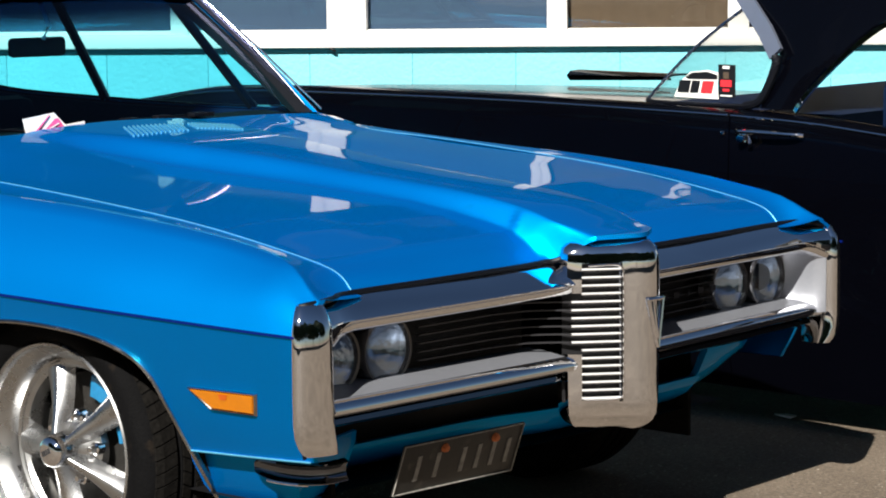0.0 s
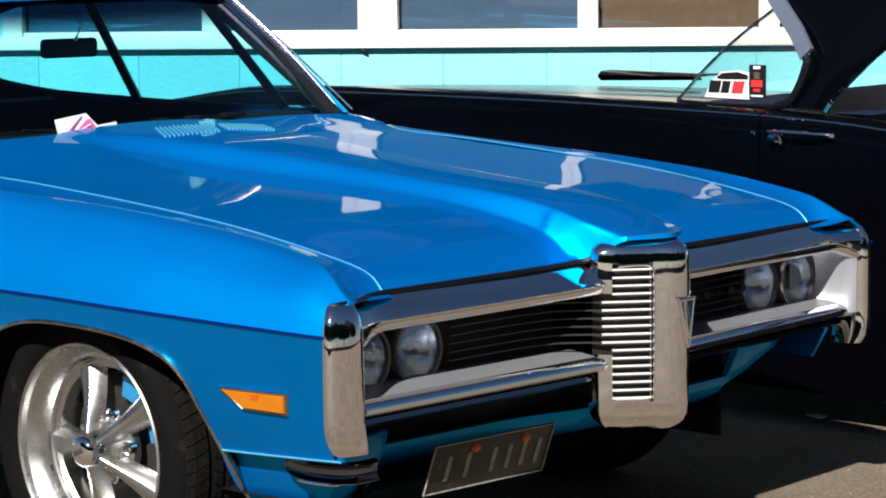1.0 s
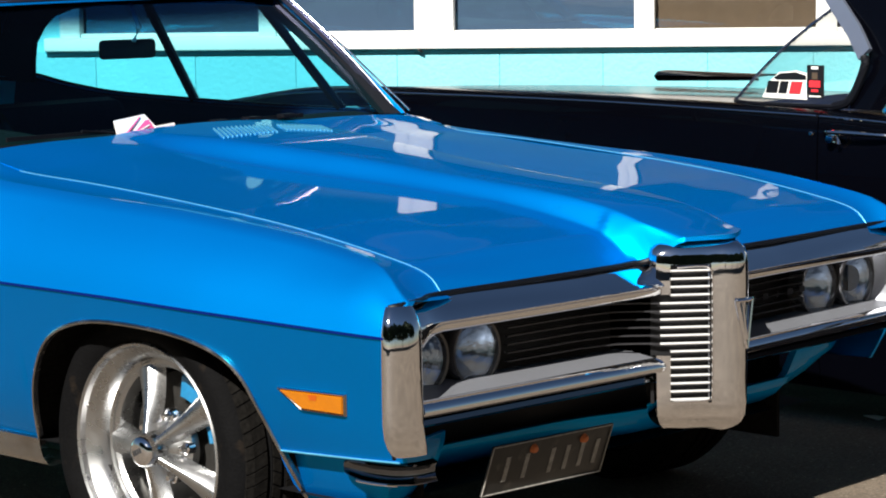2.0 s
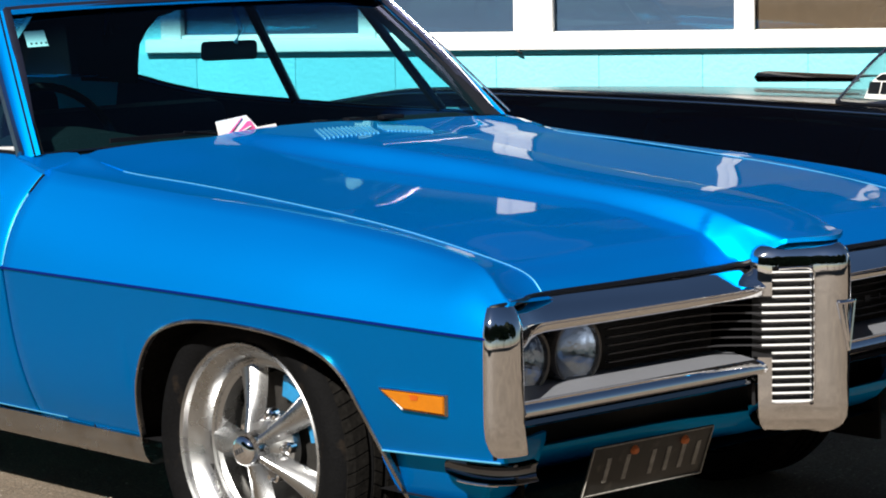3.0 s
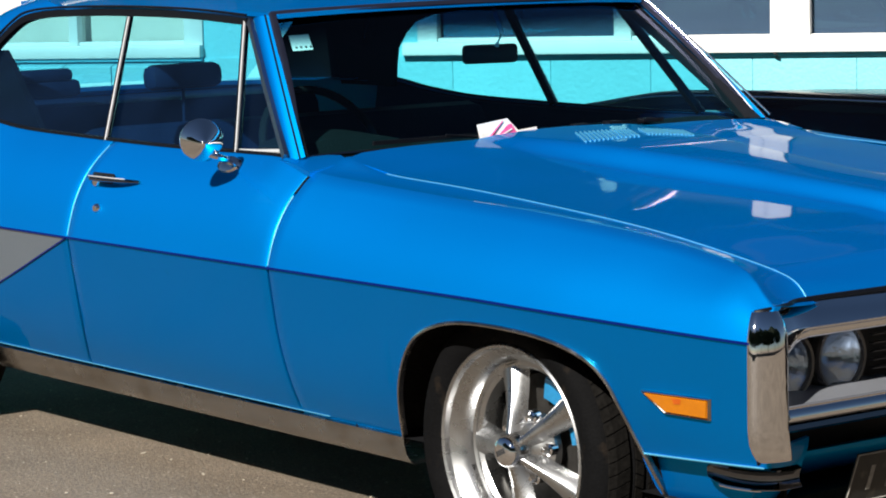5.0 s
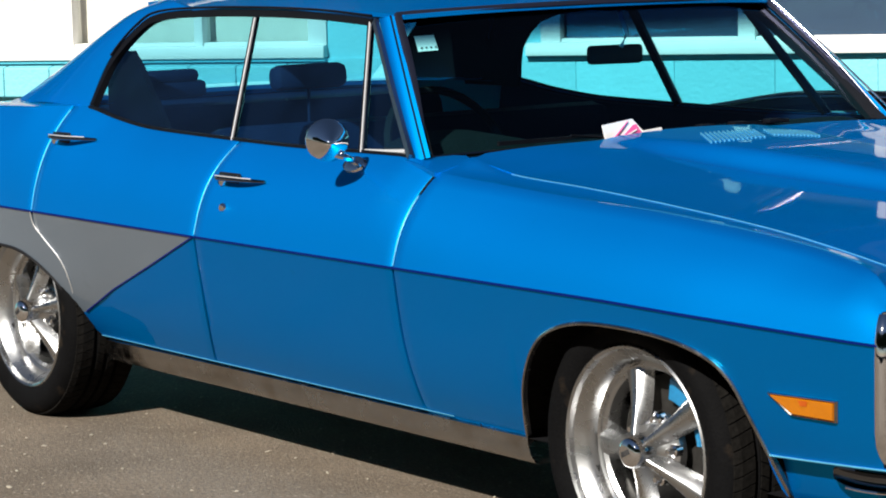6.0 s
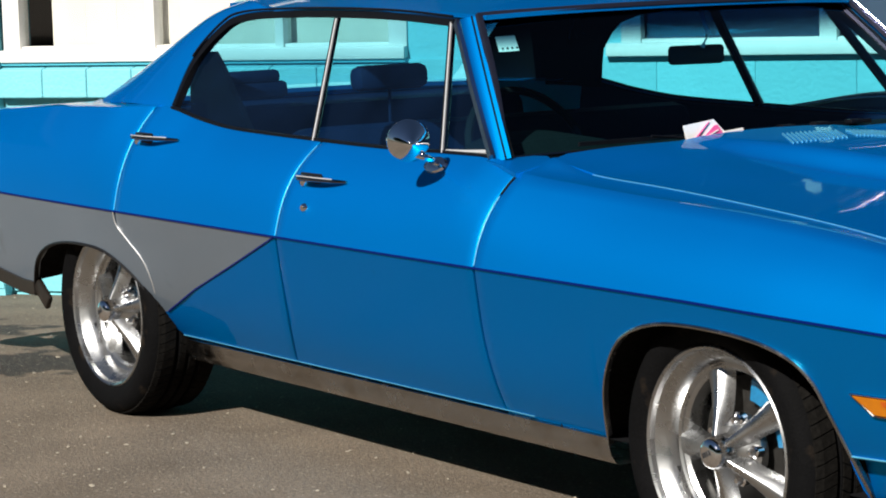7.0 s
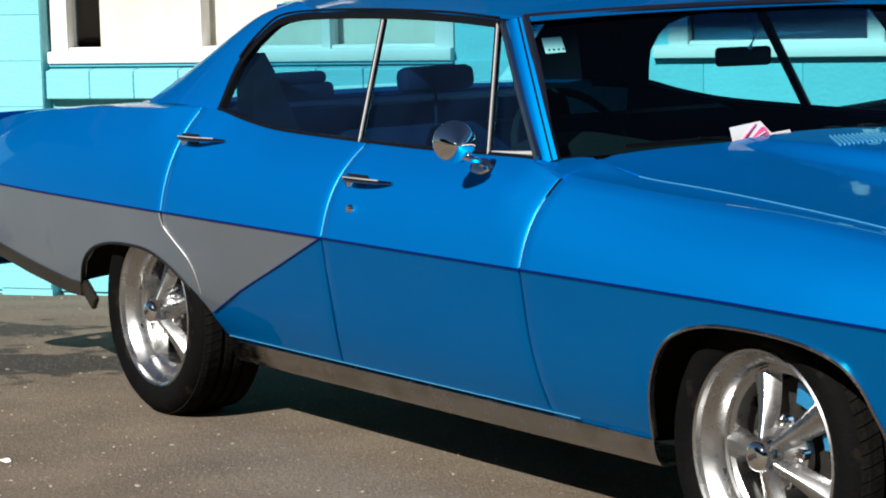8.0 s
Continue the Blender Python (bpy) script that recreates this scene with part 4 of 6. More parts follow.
def build_hood():
    half = sorted([0.755 * k / 72 for k in range(73)] + [0.092 + 0.002 * k for k in range(32)])
    ys = [-y for y in reversed(half[1:])] + half
    us = [1 - (1 - k / 80) ** 1.5 for k in range(81)]
    cols = []
    for y in ys:
        x1 = hood_front(y)
        x0 = -0.80 - 0.03 * (1 - (abs(y) / 0.755) ** 2)
        if abs(y) > 0.70:
            x0 += 0.02 * ((abs(y) - 0.70) / 0.055)
        cols.append([(lerp(x0, x1, u), y, hood_z(lerp(x0, x1, u), y)) for u in us])
    hood = part("hood", grid(cols, (0, 0, -0.010)), PAINT, sedan, "long metallic blue hood with a raised centre ridge", sharp=60)
    for sg in (-1, 1):
        # pale strip paints the hood edge's highlight
        seam = [(x, sg * 0.7605, gap_z(x) + 0.0012) for x in spaced(-0.62, 0.790, 0.012)]
        part("hood_edge", sweep(seam, ring_section(0.0012, 6)), LOUVRE, hood, "pale highlight painted along the hood gap edge")
    # cowl louvres
    for row in (0, 1):
        for k in range(13):
            u = k / 12
            x, y, dx, dy = (lerp(-0.671, -0.649, u), lerp(-0.093, 0.072, u), 0.150, -0.098) if row == 0 else (lerp(-0.639, -0.570, u), lerp(0.102, 0.196, u), 0.120, -0.074)
            path = [(x + dx * t, y + dy * t, hood_z(x + dx * t, y + dy * t) + 0.0025) for t in (0, 0.2, 0.4, 0.6, 0.8, 1.0)]
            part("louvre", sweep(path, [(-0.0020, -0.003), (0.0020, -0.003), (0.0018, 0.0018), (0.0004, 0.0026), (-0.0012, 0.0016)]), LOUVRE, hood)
    # cowl panel in front of the windshield
    cols = []
    for y in [0.86 * k / 20 for k in range(-20, 21)]:
        cols.append([(-0.80, y, 0.905), (-0.86, y, 0.912), (-0.93 - 0.05 * (abs(y) / 0.8) ** 2, y, 0.920), (-1.0, y, 0.915)])
    part("cowl", grid(cols), BLACK, sedan)
    for sg in (-1, 1):
        pts = [[(-0.775, sg * 0.762, 0.938), (-0.778, sg * 0.82, 0.926), (-0.78, sg * 0.88, 0.914)], [(-0.83, sg * 0.745, 0.946), (-0.845, sg * 0.82, 0.938), (-0.85, sg * 0.872, 0.930)], [(-0.885, sg * 0.745, 0.944), (-0.91, sg * 0.82, 0.940), (-0.93, sg * 0.865, 0.938)]]
        part("base_strip", sweep([ws_point(sg * u, 0) + Vector((0.014, 0, -0.004)) for u in (0.80, 0.86, 0.92, 0.98, 1.03)], ring_section(0.004, 8)), DARK_CHROME, sedan, "thin bright strip at the windshield base")
        part("cowl_corner", grid(pts, (0, 0, -0.01)), PAINT, sedan)


build_hood()


# ---- cabin: windshield, pillars, roof, glass ----
def build_cabin():
    us = [k / 16 for k in range(-16, 17)]
    part("windshield", grid([[ws_point(u, k / 10) for k in range(11)] for u in us]), WIND_GLASS, sedan, "tinted windshield with a blue shade band at the top")
    rim = [ws_point(-1, k / 8) for k in range(9)] + [ws_point(u, 1) for u in us[1:]] + [ws_point(1, 1 - k / 8) for k in range(1, 9)]
    part("windshield_moulding", sweep([p + Vector((0.013, 0.022 * p.y / 0.7, 0.006)) for p in rim], [(-0.010, -0.006), (0.010, -0.006), (0.008, 0.005), (0.0, 0.007), (-0.008, 0.005)], up=(0.7, 0, 0.7)), GREY_TRIM, sedan, "grey bright moulding round the windshield")
    base = [ws_point(u, 0) + Vector((0.006, 0, -0.006)) for u in us]
    part("windshield_base_seal", sweep(base, ring_section(0.005, 8)), SEAL, sedan)
    for sg in (-1, 1):
        # front pillar: outer blue face and inner body
        low = [(-0.874, 0.824, 0.945), (-0.892, 0.842, 0.938), (-0.912, 0.847, 0.938), (-0.94, 0.835, 0.94), (-0.935, 0.80, 0.94)]
        top = [(-1.246, 0.664, 1.292), (-1.262, 0.678, 1.290), (-1.282, 0.683, 1.286), (-1.31, 0.672, 1.284), (-1.30, 0.645, 1.282)]
        cols = [[Vector((lerp(a[0], b[0], t), sg * lerp(a[1], b[1], t), lerp(a[2], b[2], t))) + Vector((0.008, sg * 0.008, 0.006)) * math.sin(math.pi * t) for t in [k / 8 for k in range(9)]] for a, b in zip(low + low[:1], top + top[:1])]
        if sg > 0:
            # strips added on the far pillar alone, to paint its bright reflections
            part("pillar_chrome", sweep([ws_point(1, k / 8) + Vector((0.020, 0.022, 0.014)) for k in range(9)], ring_section(0.003, 8)), SKY_TRIM, sedan, "thin bright strip added for reflections on the far windshield pillar")
            part("pillar_chrome", sweep([(-0.872, 0.842, 0.952), (-1.055, 0.768, 1.128), (-1.245, 0.682, 1.300)], ring_section(0.0035, 8)), CHROME, sedan, "thin bright strip added for reflections on the far windshield pillar")
        part("front_pillar", grid(cols), PAINT, sedan, "metallic blue windshield pillar", sharp=50)
        part("pillar_seam", sweep([cols[0][k].lerp(cols[1][k], 0.55) + Vector((0.001, sg * 0.001, 0.001)) for k in range(9)], ring_section(0.0026, 6)), SEAL, sedan, "dark seam along the windshield pillar")
        lining = [[Vector((lerp(a[0], b[0], t) + o[0], sg * (lerp(a[1], b[1], t) + o[1]), lerp(a[2], b[2], t) + o[2])) for t in [k / 8 for k in range(9)]] for a, b, o in ((low[0], top[0], (-0.004, -0.012, 0.0)), (low[4], top[4], (-0.004, -0.014, 0.0)), (low[3], top[3], (-0.012, -0.010, 0.0)))]
        part("pillar_lining", grid(lining), HEADLINER, sedan, "dark lining inside the windshield pillar")
        # rear pillar
        front = smooth_path([(-2.690, sg * 0.822, 1.000), (-2.690, sg * 0.752, 1.135), (-2.600, sg * 0.700, 1.238), (-2.470, sg * 0.680, 1.282), (-2.30, sg * 0.672, 1.300)], 5)
        back = smooth_path([(-3.330, sg * 0.760, 0.985), (-3.150, sg * 0.690, 1.092), (-2.965, sg * 0.638, 1.195), (-2.808, sg * 0.600, 1.277), (-2.62, sg * 0.577, 1.326)], 5)
        cols = []
        for a, b in zip(front, back):
            cols.append([a.lerp(b, t) + Vector((0, sg * 0.022, 0.012)) * math.sin(math.pi * t) for t in [k / 6 for k in range(7)]])
        part("pillar_lining", grid([[p - Vector((0, sg * 0.03, 0.012)) for p in c] for c in cols]), HEADLINER, sedan, "dark lining inside the rear pillar")
        if sg < 0:
            inner = [(-2.60, 1.172), (-2.535, 1.12), (-2.475, 1.06), (-2.41, 1.0), (-2.34, 0.93)]
            part("quarter_trim", grid([[(x, -0.735 + 0.10 * (z - 1.0), z), (lerp(x, -2.86, 0.5), -0.70, z - 0.005), (-2.86, -0.66, z - 0.01)] for x, z in inner], (0, 0.02, 0)), SEAL, sedan, "black trim panel inside the rear quarter")
        if sg > 0:
            inner = [(-2.545, 0.985), (-2.53, 1.06), (-2.512, 1.117), (-2.46, 1.17), (-2.40, 1.208), (-2.30, 1.233), (-2.16, 1.247), (-2.10, 1.30)]
            part("quarter_trim", grid([[(x, 0.735 - 0.10 * (z - 1.0), z), (lerp(x, -2.85, 0.5), 0.75 - 0.15 * (z - 1.0), z), (-2.85, 0.74 - 0.2 * (z - 1.0), z)] for x, z in inner], (0, 0.02, 0)), HEADLINER, sedan, "dark trim panel inside the rear quarter")
        part("rear_pillar", grid(cols, (0, -sg * 0.02, 0)), PAINT, sedan, "broad metallic blue rear roof pillar")
        # pillar foot meeting the quarter
        foot = [[(x, sg * -top_y(x), top_z(x) - 0.001), (x, sg * 0.80, 1.000 - 0.02 * (x < -3.2)), (x, sg * 0.74, 1.0)] for x in (-2.70, -2.9, -3.1, -3.34)]
        part("pillar_foot", grid(foot), PAINT, sedan)
        # side windows: frame outer line
        fo = smooth_path([(-2.672, sg * 0.812, 1.008), (-2.655, sg * 0.743, 1.144), (-2.562, sg * 0.691, 1.246), (-2.454, sg * 0.675, 1.281), (-2.193, sg * 0.668, 1.293), (-1.879, sg * 0.667, 1.296), (-1.58, sg * 0.669, 1.291), (-1.318, sg * 0.676, 1.278)], 6)
        part("side_frame", sweep([p + Vector((0, sg * 0.002, -0.004)) for p in fo], [(-0.010, -0.011), (0.010, -0.011), (0.011, 0.010), (-0.010, 0.012)], up=(0, 1, 0)), SEAL, sedan, "black frame over the side windows")
        part("drip_rail", sweep([p + Vector((0, sg * 0.014, 0.014)) for p in fo[6:]], ring_section(0.004, 6)), SEAL, sedan, "slim dark drip rail")
        part("pillar_moulding", sweep([(-1.306, sg * 0.684, 1.278), (-1.108, sg * 0.774, 1.112), (-0.915, sg * 0.855, 0.945)], [(-0.009, -0.008), (0.009, -0.008), (0.007, 0.005), (0.0, 0.007), (-0.007, 0.005)], up=(0, 1, 0)), GREY_TRIM, sedan, "grey moulding behind the windshield pillar")
        # panes
        def wp(x, z, inset=0.006):
            return (x, sg * (0.84 - 0.5 * (z - 0.945) - inset), z)
        def rear_edge(z):
            return table(z, [(1.0, -2.665), (1.144, -2.645), (1.246, -2.555), (1.285, -2.44)])
        def front_edge(z):
            return lerp(-0.935, -1.312, (z - 0.945) / 0.335)
        split = lambda z: lerp(-1.796 if sg < 0 else -1.820, -1.920 if sg < 0 else -1.862, (z - 0.943) / 0.333)
        vent = lambda z: lerp(-1.148, -1.325, (z - 0.946) / 0.318)
        zs = [0.93, 0.96, 0.985, 1.01, 1.06, 1.12, 1.18, 1.23, 1.262, 1.285]
        def pane(name, xa, xb):
            cols = []
            for k in range(9):
                c = []
                for z in zs:
                    x = lerp(xa(z), xb(z), k / 8)
                    zz = max(z, min(top_z(x) - 0.01, 1.0)) if z < 1.03 else z
                    c.append(wp(x, zz))
                cols.append(c)
            part(name, grid(cols), SIDE_GLASS, sedan, "tinted side window glass")
        pane("rear_side_glass", lambda z: rear_edge(z), split)
        pane("front_side_glass", split, vent)
        pane("vent_glass", vent, front_edge)
        for name, fx, w, m in (("glass_divider", split, 0.009 if sg < 0 else 0.006, DARK_CHROME), ("vent_divider", vent, 0.008, DARK_CHROME)):
            path = [wp(fx(z), z, -0.004) for z in [0.945 + 0.335 * k / 8 for k in range(9)]]
            part(name, sweep(path, [(-w, -0.006), (w, -0.006), (w * 0.95, 0.0), (w * 0.7, 0.005), (w * 0.3, 0.0075), (-w * 0.3, 0.0075), (-w * 0.7, 0.005), (-w * 0.95, 0.0)], up=(0, 1, 0)), m, sedan, "slim chrome upright between the side windows")
            # white bead paints the highlight down the upright's middle
            part("divider_bead", sweep([Vector(p) + Vector((0, sg * 0.008, 0)) for p in path], ring_section(0.0024, 8)), BRIGHT, sedan, "bright bead painting a highlight on the window upright")
            path = [wp(fx(z) - 0.018, z, 0.002) for z in [0.945 + 0.335 * k / 8 for k in range(9)]]
            part("divider_seal", sweep(path, [(-0.008, -0.006), (0.006, -0.006), (0.006, 0.005), (-0.008, 0.005)], up=(0, 1, 0)), SEAL, sedan)
        path = [wp(-0.955, 0.955, -0.006), wp(-1.05, 0.952, -0.006), wp(-1.14, 0.951, -0.006)]
        part("vent_sill", sweep(path, ring_section(0.005, 8), scale=lambda t: 1.5 - t), BRIGHT, sedan, "bright sill piece under the vent window")
    # roof
    def edge(x):
        return (curve_table(x, [(-2.74, 0.56), (-2.63, 0.578), (-2.47, 0.650), (-2.3, 0.668), (-1.9, 0.672), (-1.22, 0.655)]),
                curve_table(x, [(-2.74, 1.316), (-2.63, 1.322), (-2.47, 1.300), (-2.3, 1.305), (-1.9, 1.308), (-1.4, 1.302), (-1.22, 1.294)]))
    cols = []
    for x in spaced(-2.76, -1.215, 0.04):
        w, z = edge(x)
        c = curve_table(x, [(-2.76, 0.020), (-2.5, 0.052), (-1.9, 0.062), (-1.5, 0.050), (-1.215, 0.012)])
        cols.append([(x + 0.05 * (1 - (k / 14) ** 2) * max(0, (x + 1.5) / 0.285), w * k / 14, z + c * (1 - abs(k / 14) ** 2.6)) for k in range(-14, 15)])
    roof = part("roof", grid(cols, (0, 0, -0.012)), PAINT, sedan, "metallic blue steel roof")
    cols = [[(x, edge(x)[0] * 0.97 * k / 6, edge(x)[1] - 0.025 + 0.02 * (1 - (k / 6) ** 2)) for k in range(-6, 7)] for x in spaced(-2.74, -1.24, 0.15)]
    part("headliner", grid(cols), HEADLINER, roof)
    # rear window and deck
    rw = [[(lerp(-2.73, -3.32, v), lerp(0.55, 0.66, v) * u, lerp(1.325, 0.99, v) + 0.02 * (1 - u * u)) for v in [k / 8 for k in range(9)]] for u in [k / 8 for k in range(-8, 9)]]
    part("rear_window", grid(rw), SIDE_GLASS, sedan, "tinted rear window")
    deck = [[(x, 0.72 * k / 8, top_z(x) + 0.012 * (1 - (k / 8) ** 2)) for k in range(-8, 9)] for x in spaced(-4.5, -3.30, 0.1)]
    part("trunk_lid", grid(deck, (0, 0, -0.015)), PAINT, sedan)
    tail = [[(-4.55 + 0.06 * (abs(k) / 10) ** 3, 0.90 * k / 10, z) for z in (0.35, 0.5, 0.7, 0.85, 0.915)] for k in range(-10, 11)]
    part("tail_panel", grid(tail, (0.03, 0, 0)), PAINT, sedan)
    bar = sweep(smooth_path([(-4.35, -0.93, 0.48), (-4.66, -0.90, 0.47), (-4.74, 0, 0.47), (-4.66, 0.90, 0.47), (-4.35, 0.93, 0.48)], 6), [(-0.03, -0.07), (0.02, -0.06), (0.03, 0.0), (0.02, 0.06), (-0.03, 0.07)])
    part("rear_bumper", bar, CHROME, sedan, "chrome rear bumper")


build_cabin()


# ---- cabin inside ----
def build_interior():
    tub = [[(x, y, 0.27) for y in (-0.80, 0.0, 0.80)] for x in (-3.45, -2.0, -0.6, 0.6)]
    part("floor_pan", grid(tub), BLACK, sedan, "black underfloor")
    part("firewall", grid([[(-0.72, y, z) for z in (0.25, 0.6, 0.91)] for y in (-0.80, 0, 0.80)]), BLACK, sedan)
    # dashboard
    cols = []
    for y in spaced(-0.79, 0.79, 0.08):
        cols.append([(-0.86, y, 0.930), (-0.95, y, 0.938), (-1.05, y, 0.945), (-1.15, y, 0.938), (-1.20, y, 0.915), (-1.19, y, 0.86), (-1.12, y, 0.78), (-1.05, y, 0.65)])
    dash = part("dashboard", grid(cols), DASH, sedan, "dark padded dashboard")
    cols = []
    for k in range(13):
        a = math.pi * k / 12
        cols.append([(-0.985, -0.58 + 0.20 * -math.cos(a), 0.935), (-1.01, -0.58 + 0.20 * -math.cos(a), 0.938 + 0.035 * math.sin(a)), (-1.17, -0.58 + 0.19 * -math.cos(a), 0.94 + 0.045 * math.sin(a)), (-1.20, -0.58 + 0.17 * -math.cos(a), 0.93 + 0.03 * math.sin(a))])
    part("instrument_hood", grid(cols), DASH, dash)
    # steering wheel
    c = Vector((-1.38, -0.40, 0.90))
    rot = Euler((0, radians(62), 0)).to_matrix()
    ringp = [c + rot @ Vector((0.195 * math.cos(a), 0.195 * math.sin(a), 0)) for a in [2 * math.pi * k / 32 for k in range(32)]]
    sw = part("steering_wheel", sweep(ringp, ring_section(0.012, 8), up=(0.88, 0, 0.47), closed=True), DASH, sedan, "dark thin-rimmed steering wheel")
    for a in (0.2, 2.94):
        part("spoke", sweep([c, c + rot @ Vector((0.19 * math.sin(a) * 0.3, 0.19 * math.cos(a), 0))], ring_section(0.010, 6)), DASH, sw)
    part("column", sweep([c, c + Vector((0.35, 0, -0.16))], ring_section(0.035, 12)), DASH, sw)
    # seats
    def cushion(name, x0, x1, y0, y1, z0, z1, tilt=0.0, r=0.05, parent=sedan, mat=VINYL, label=""):
        bm = box((x1 - x0, y1 - y0, z1 - z0), (0, 0, 0), min(r, 0.45 * (z1 - z0), 0.45 * (x1 - x0)))
        bm.transform(Matrix.Translation(((x0 + x1) / 2, (y0 + y1) / 2, (z0 + z1) / 2)) @ Matrix.Rotation(tilt, 4, 'Y'))
        return part(name, bm, mat, parent, label)
    fs = cushion("front_seat", -2.02, -1.45, -0.74, 0.74, 0.38, 0.56, label="dark blue vinyl bench seat")
    cushion("front_backrest", -2.16, -2.0, -0.74, 0.74, 0.50, 0.955, -0.15, parent=fs)
    cushion("headrest", -2.16, -2.08, -0.505, -0.255, 1.052, 1.128, -0.1, 0.025, fs, label="padded dark headrest")
    part("headrest_post", sweep([(-2.12, -0.38, 0.95), (-2.12, -0.38, 1.06)], ring_section(0.005, 8), up=(1, 0, 0)), VINYL, fs)
    rs = cushion("rear_seat", -2.85, -2.35, -0.70, 0.70, 0.38, 0.56)
    cushion("rear_backrest", -3.02, -2.86, -0.70, 0.70, 0.50, 0.97, -0.2, parent=rs)
    for y, w, z0, z1 in ((-0.352, 0.150, 0.985, 1.042), (-0.345, 0.115, 1.036, 1.080)):
        cushion("headrest", -3.11, -3.01, y - w, y + w, z0, z1, -0.1, 0.018, rs, label="padded dark headrest")
    part("parcel_shelf", grid([[(-3.0, y, 0.95), (-3.35, y, 0.965)] for y in (-0.72, 0, 0.72)]), VINYL, sedan)
    # rear-view mirror
    rv = box((0.02, 0.172, 0.054), (0, 0, 0), 0.012)
    rv.transform(Matrix.Translation((-1.19, 0.048, 1.158)) @ Matrix.Rotation(radians(-14), 4, 'Z'))
    m = part("interior_mirror", rv, BLACK, sedan, "black rear-view mirror hanging at the windshield")
    part("stem", sweep([(-1.17, 0.055, 1.18), (-1.15, 0.06, 1.215), (-1.185, 0.06, 1.285)], ring_section(0.007, 8)), CYAN_PRINT, m, "pale mirror stem")
    # sun visors
    for y in (-0.33, 0.33):
        part("sun_visor", box((0.13, 0.50, 0.014), (-1.31, y, 1.285), 0.005, turn=None), HEADLINER, sedan)
    # registration sticker inside the glass
    p = ws_point(-0.94, 0.76)
    a, b, c2, d = ws_point(-0.965, 0.72), ws_point(-0.88, 0.72), ws_point(-0.88, 0.84), ws_point(-0.965, 0.84)
    st = grid([[v - Vector((0.006, 0, 0)) for v in (a, d)], [v - Vector((0.006, 0, 0)) for v in (b, c2)]])
    s = part("windshield_sticker", st, PAPER, sedan, "small pale label stuck inside the windshield")
    for k in range(4):
        u = -0.952 + 0.02 * k
        q = [ws_point(u, 0.738), ws_point(u + 0.008, 0.738), ws_point(u + 0.008, 0.752), ws_point(u, 0.752)]
        part("print_bar", grid([[q[0] - Vector((0.004, 0, 0)), q[3] - Vector((0.004, 0, 0))], [q[1] - Vector((0.004, 0, 0)), q[2] - Vector((0.004, 0, 0))]]), BLACK, s)


build_interior()

# ---- front end ----
def bar_x(y):
    return 0.880 - 0.046 * abs(y)


def under(z):
    return 0.022 * max(0.0, (0.50 - z) / 0.07) ** 2


def y_steps(a, b, n=18):
    return [lerp(a, b, k / n) for k in range(n + 1)]


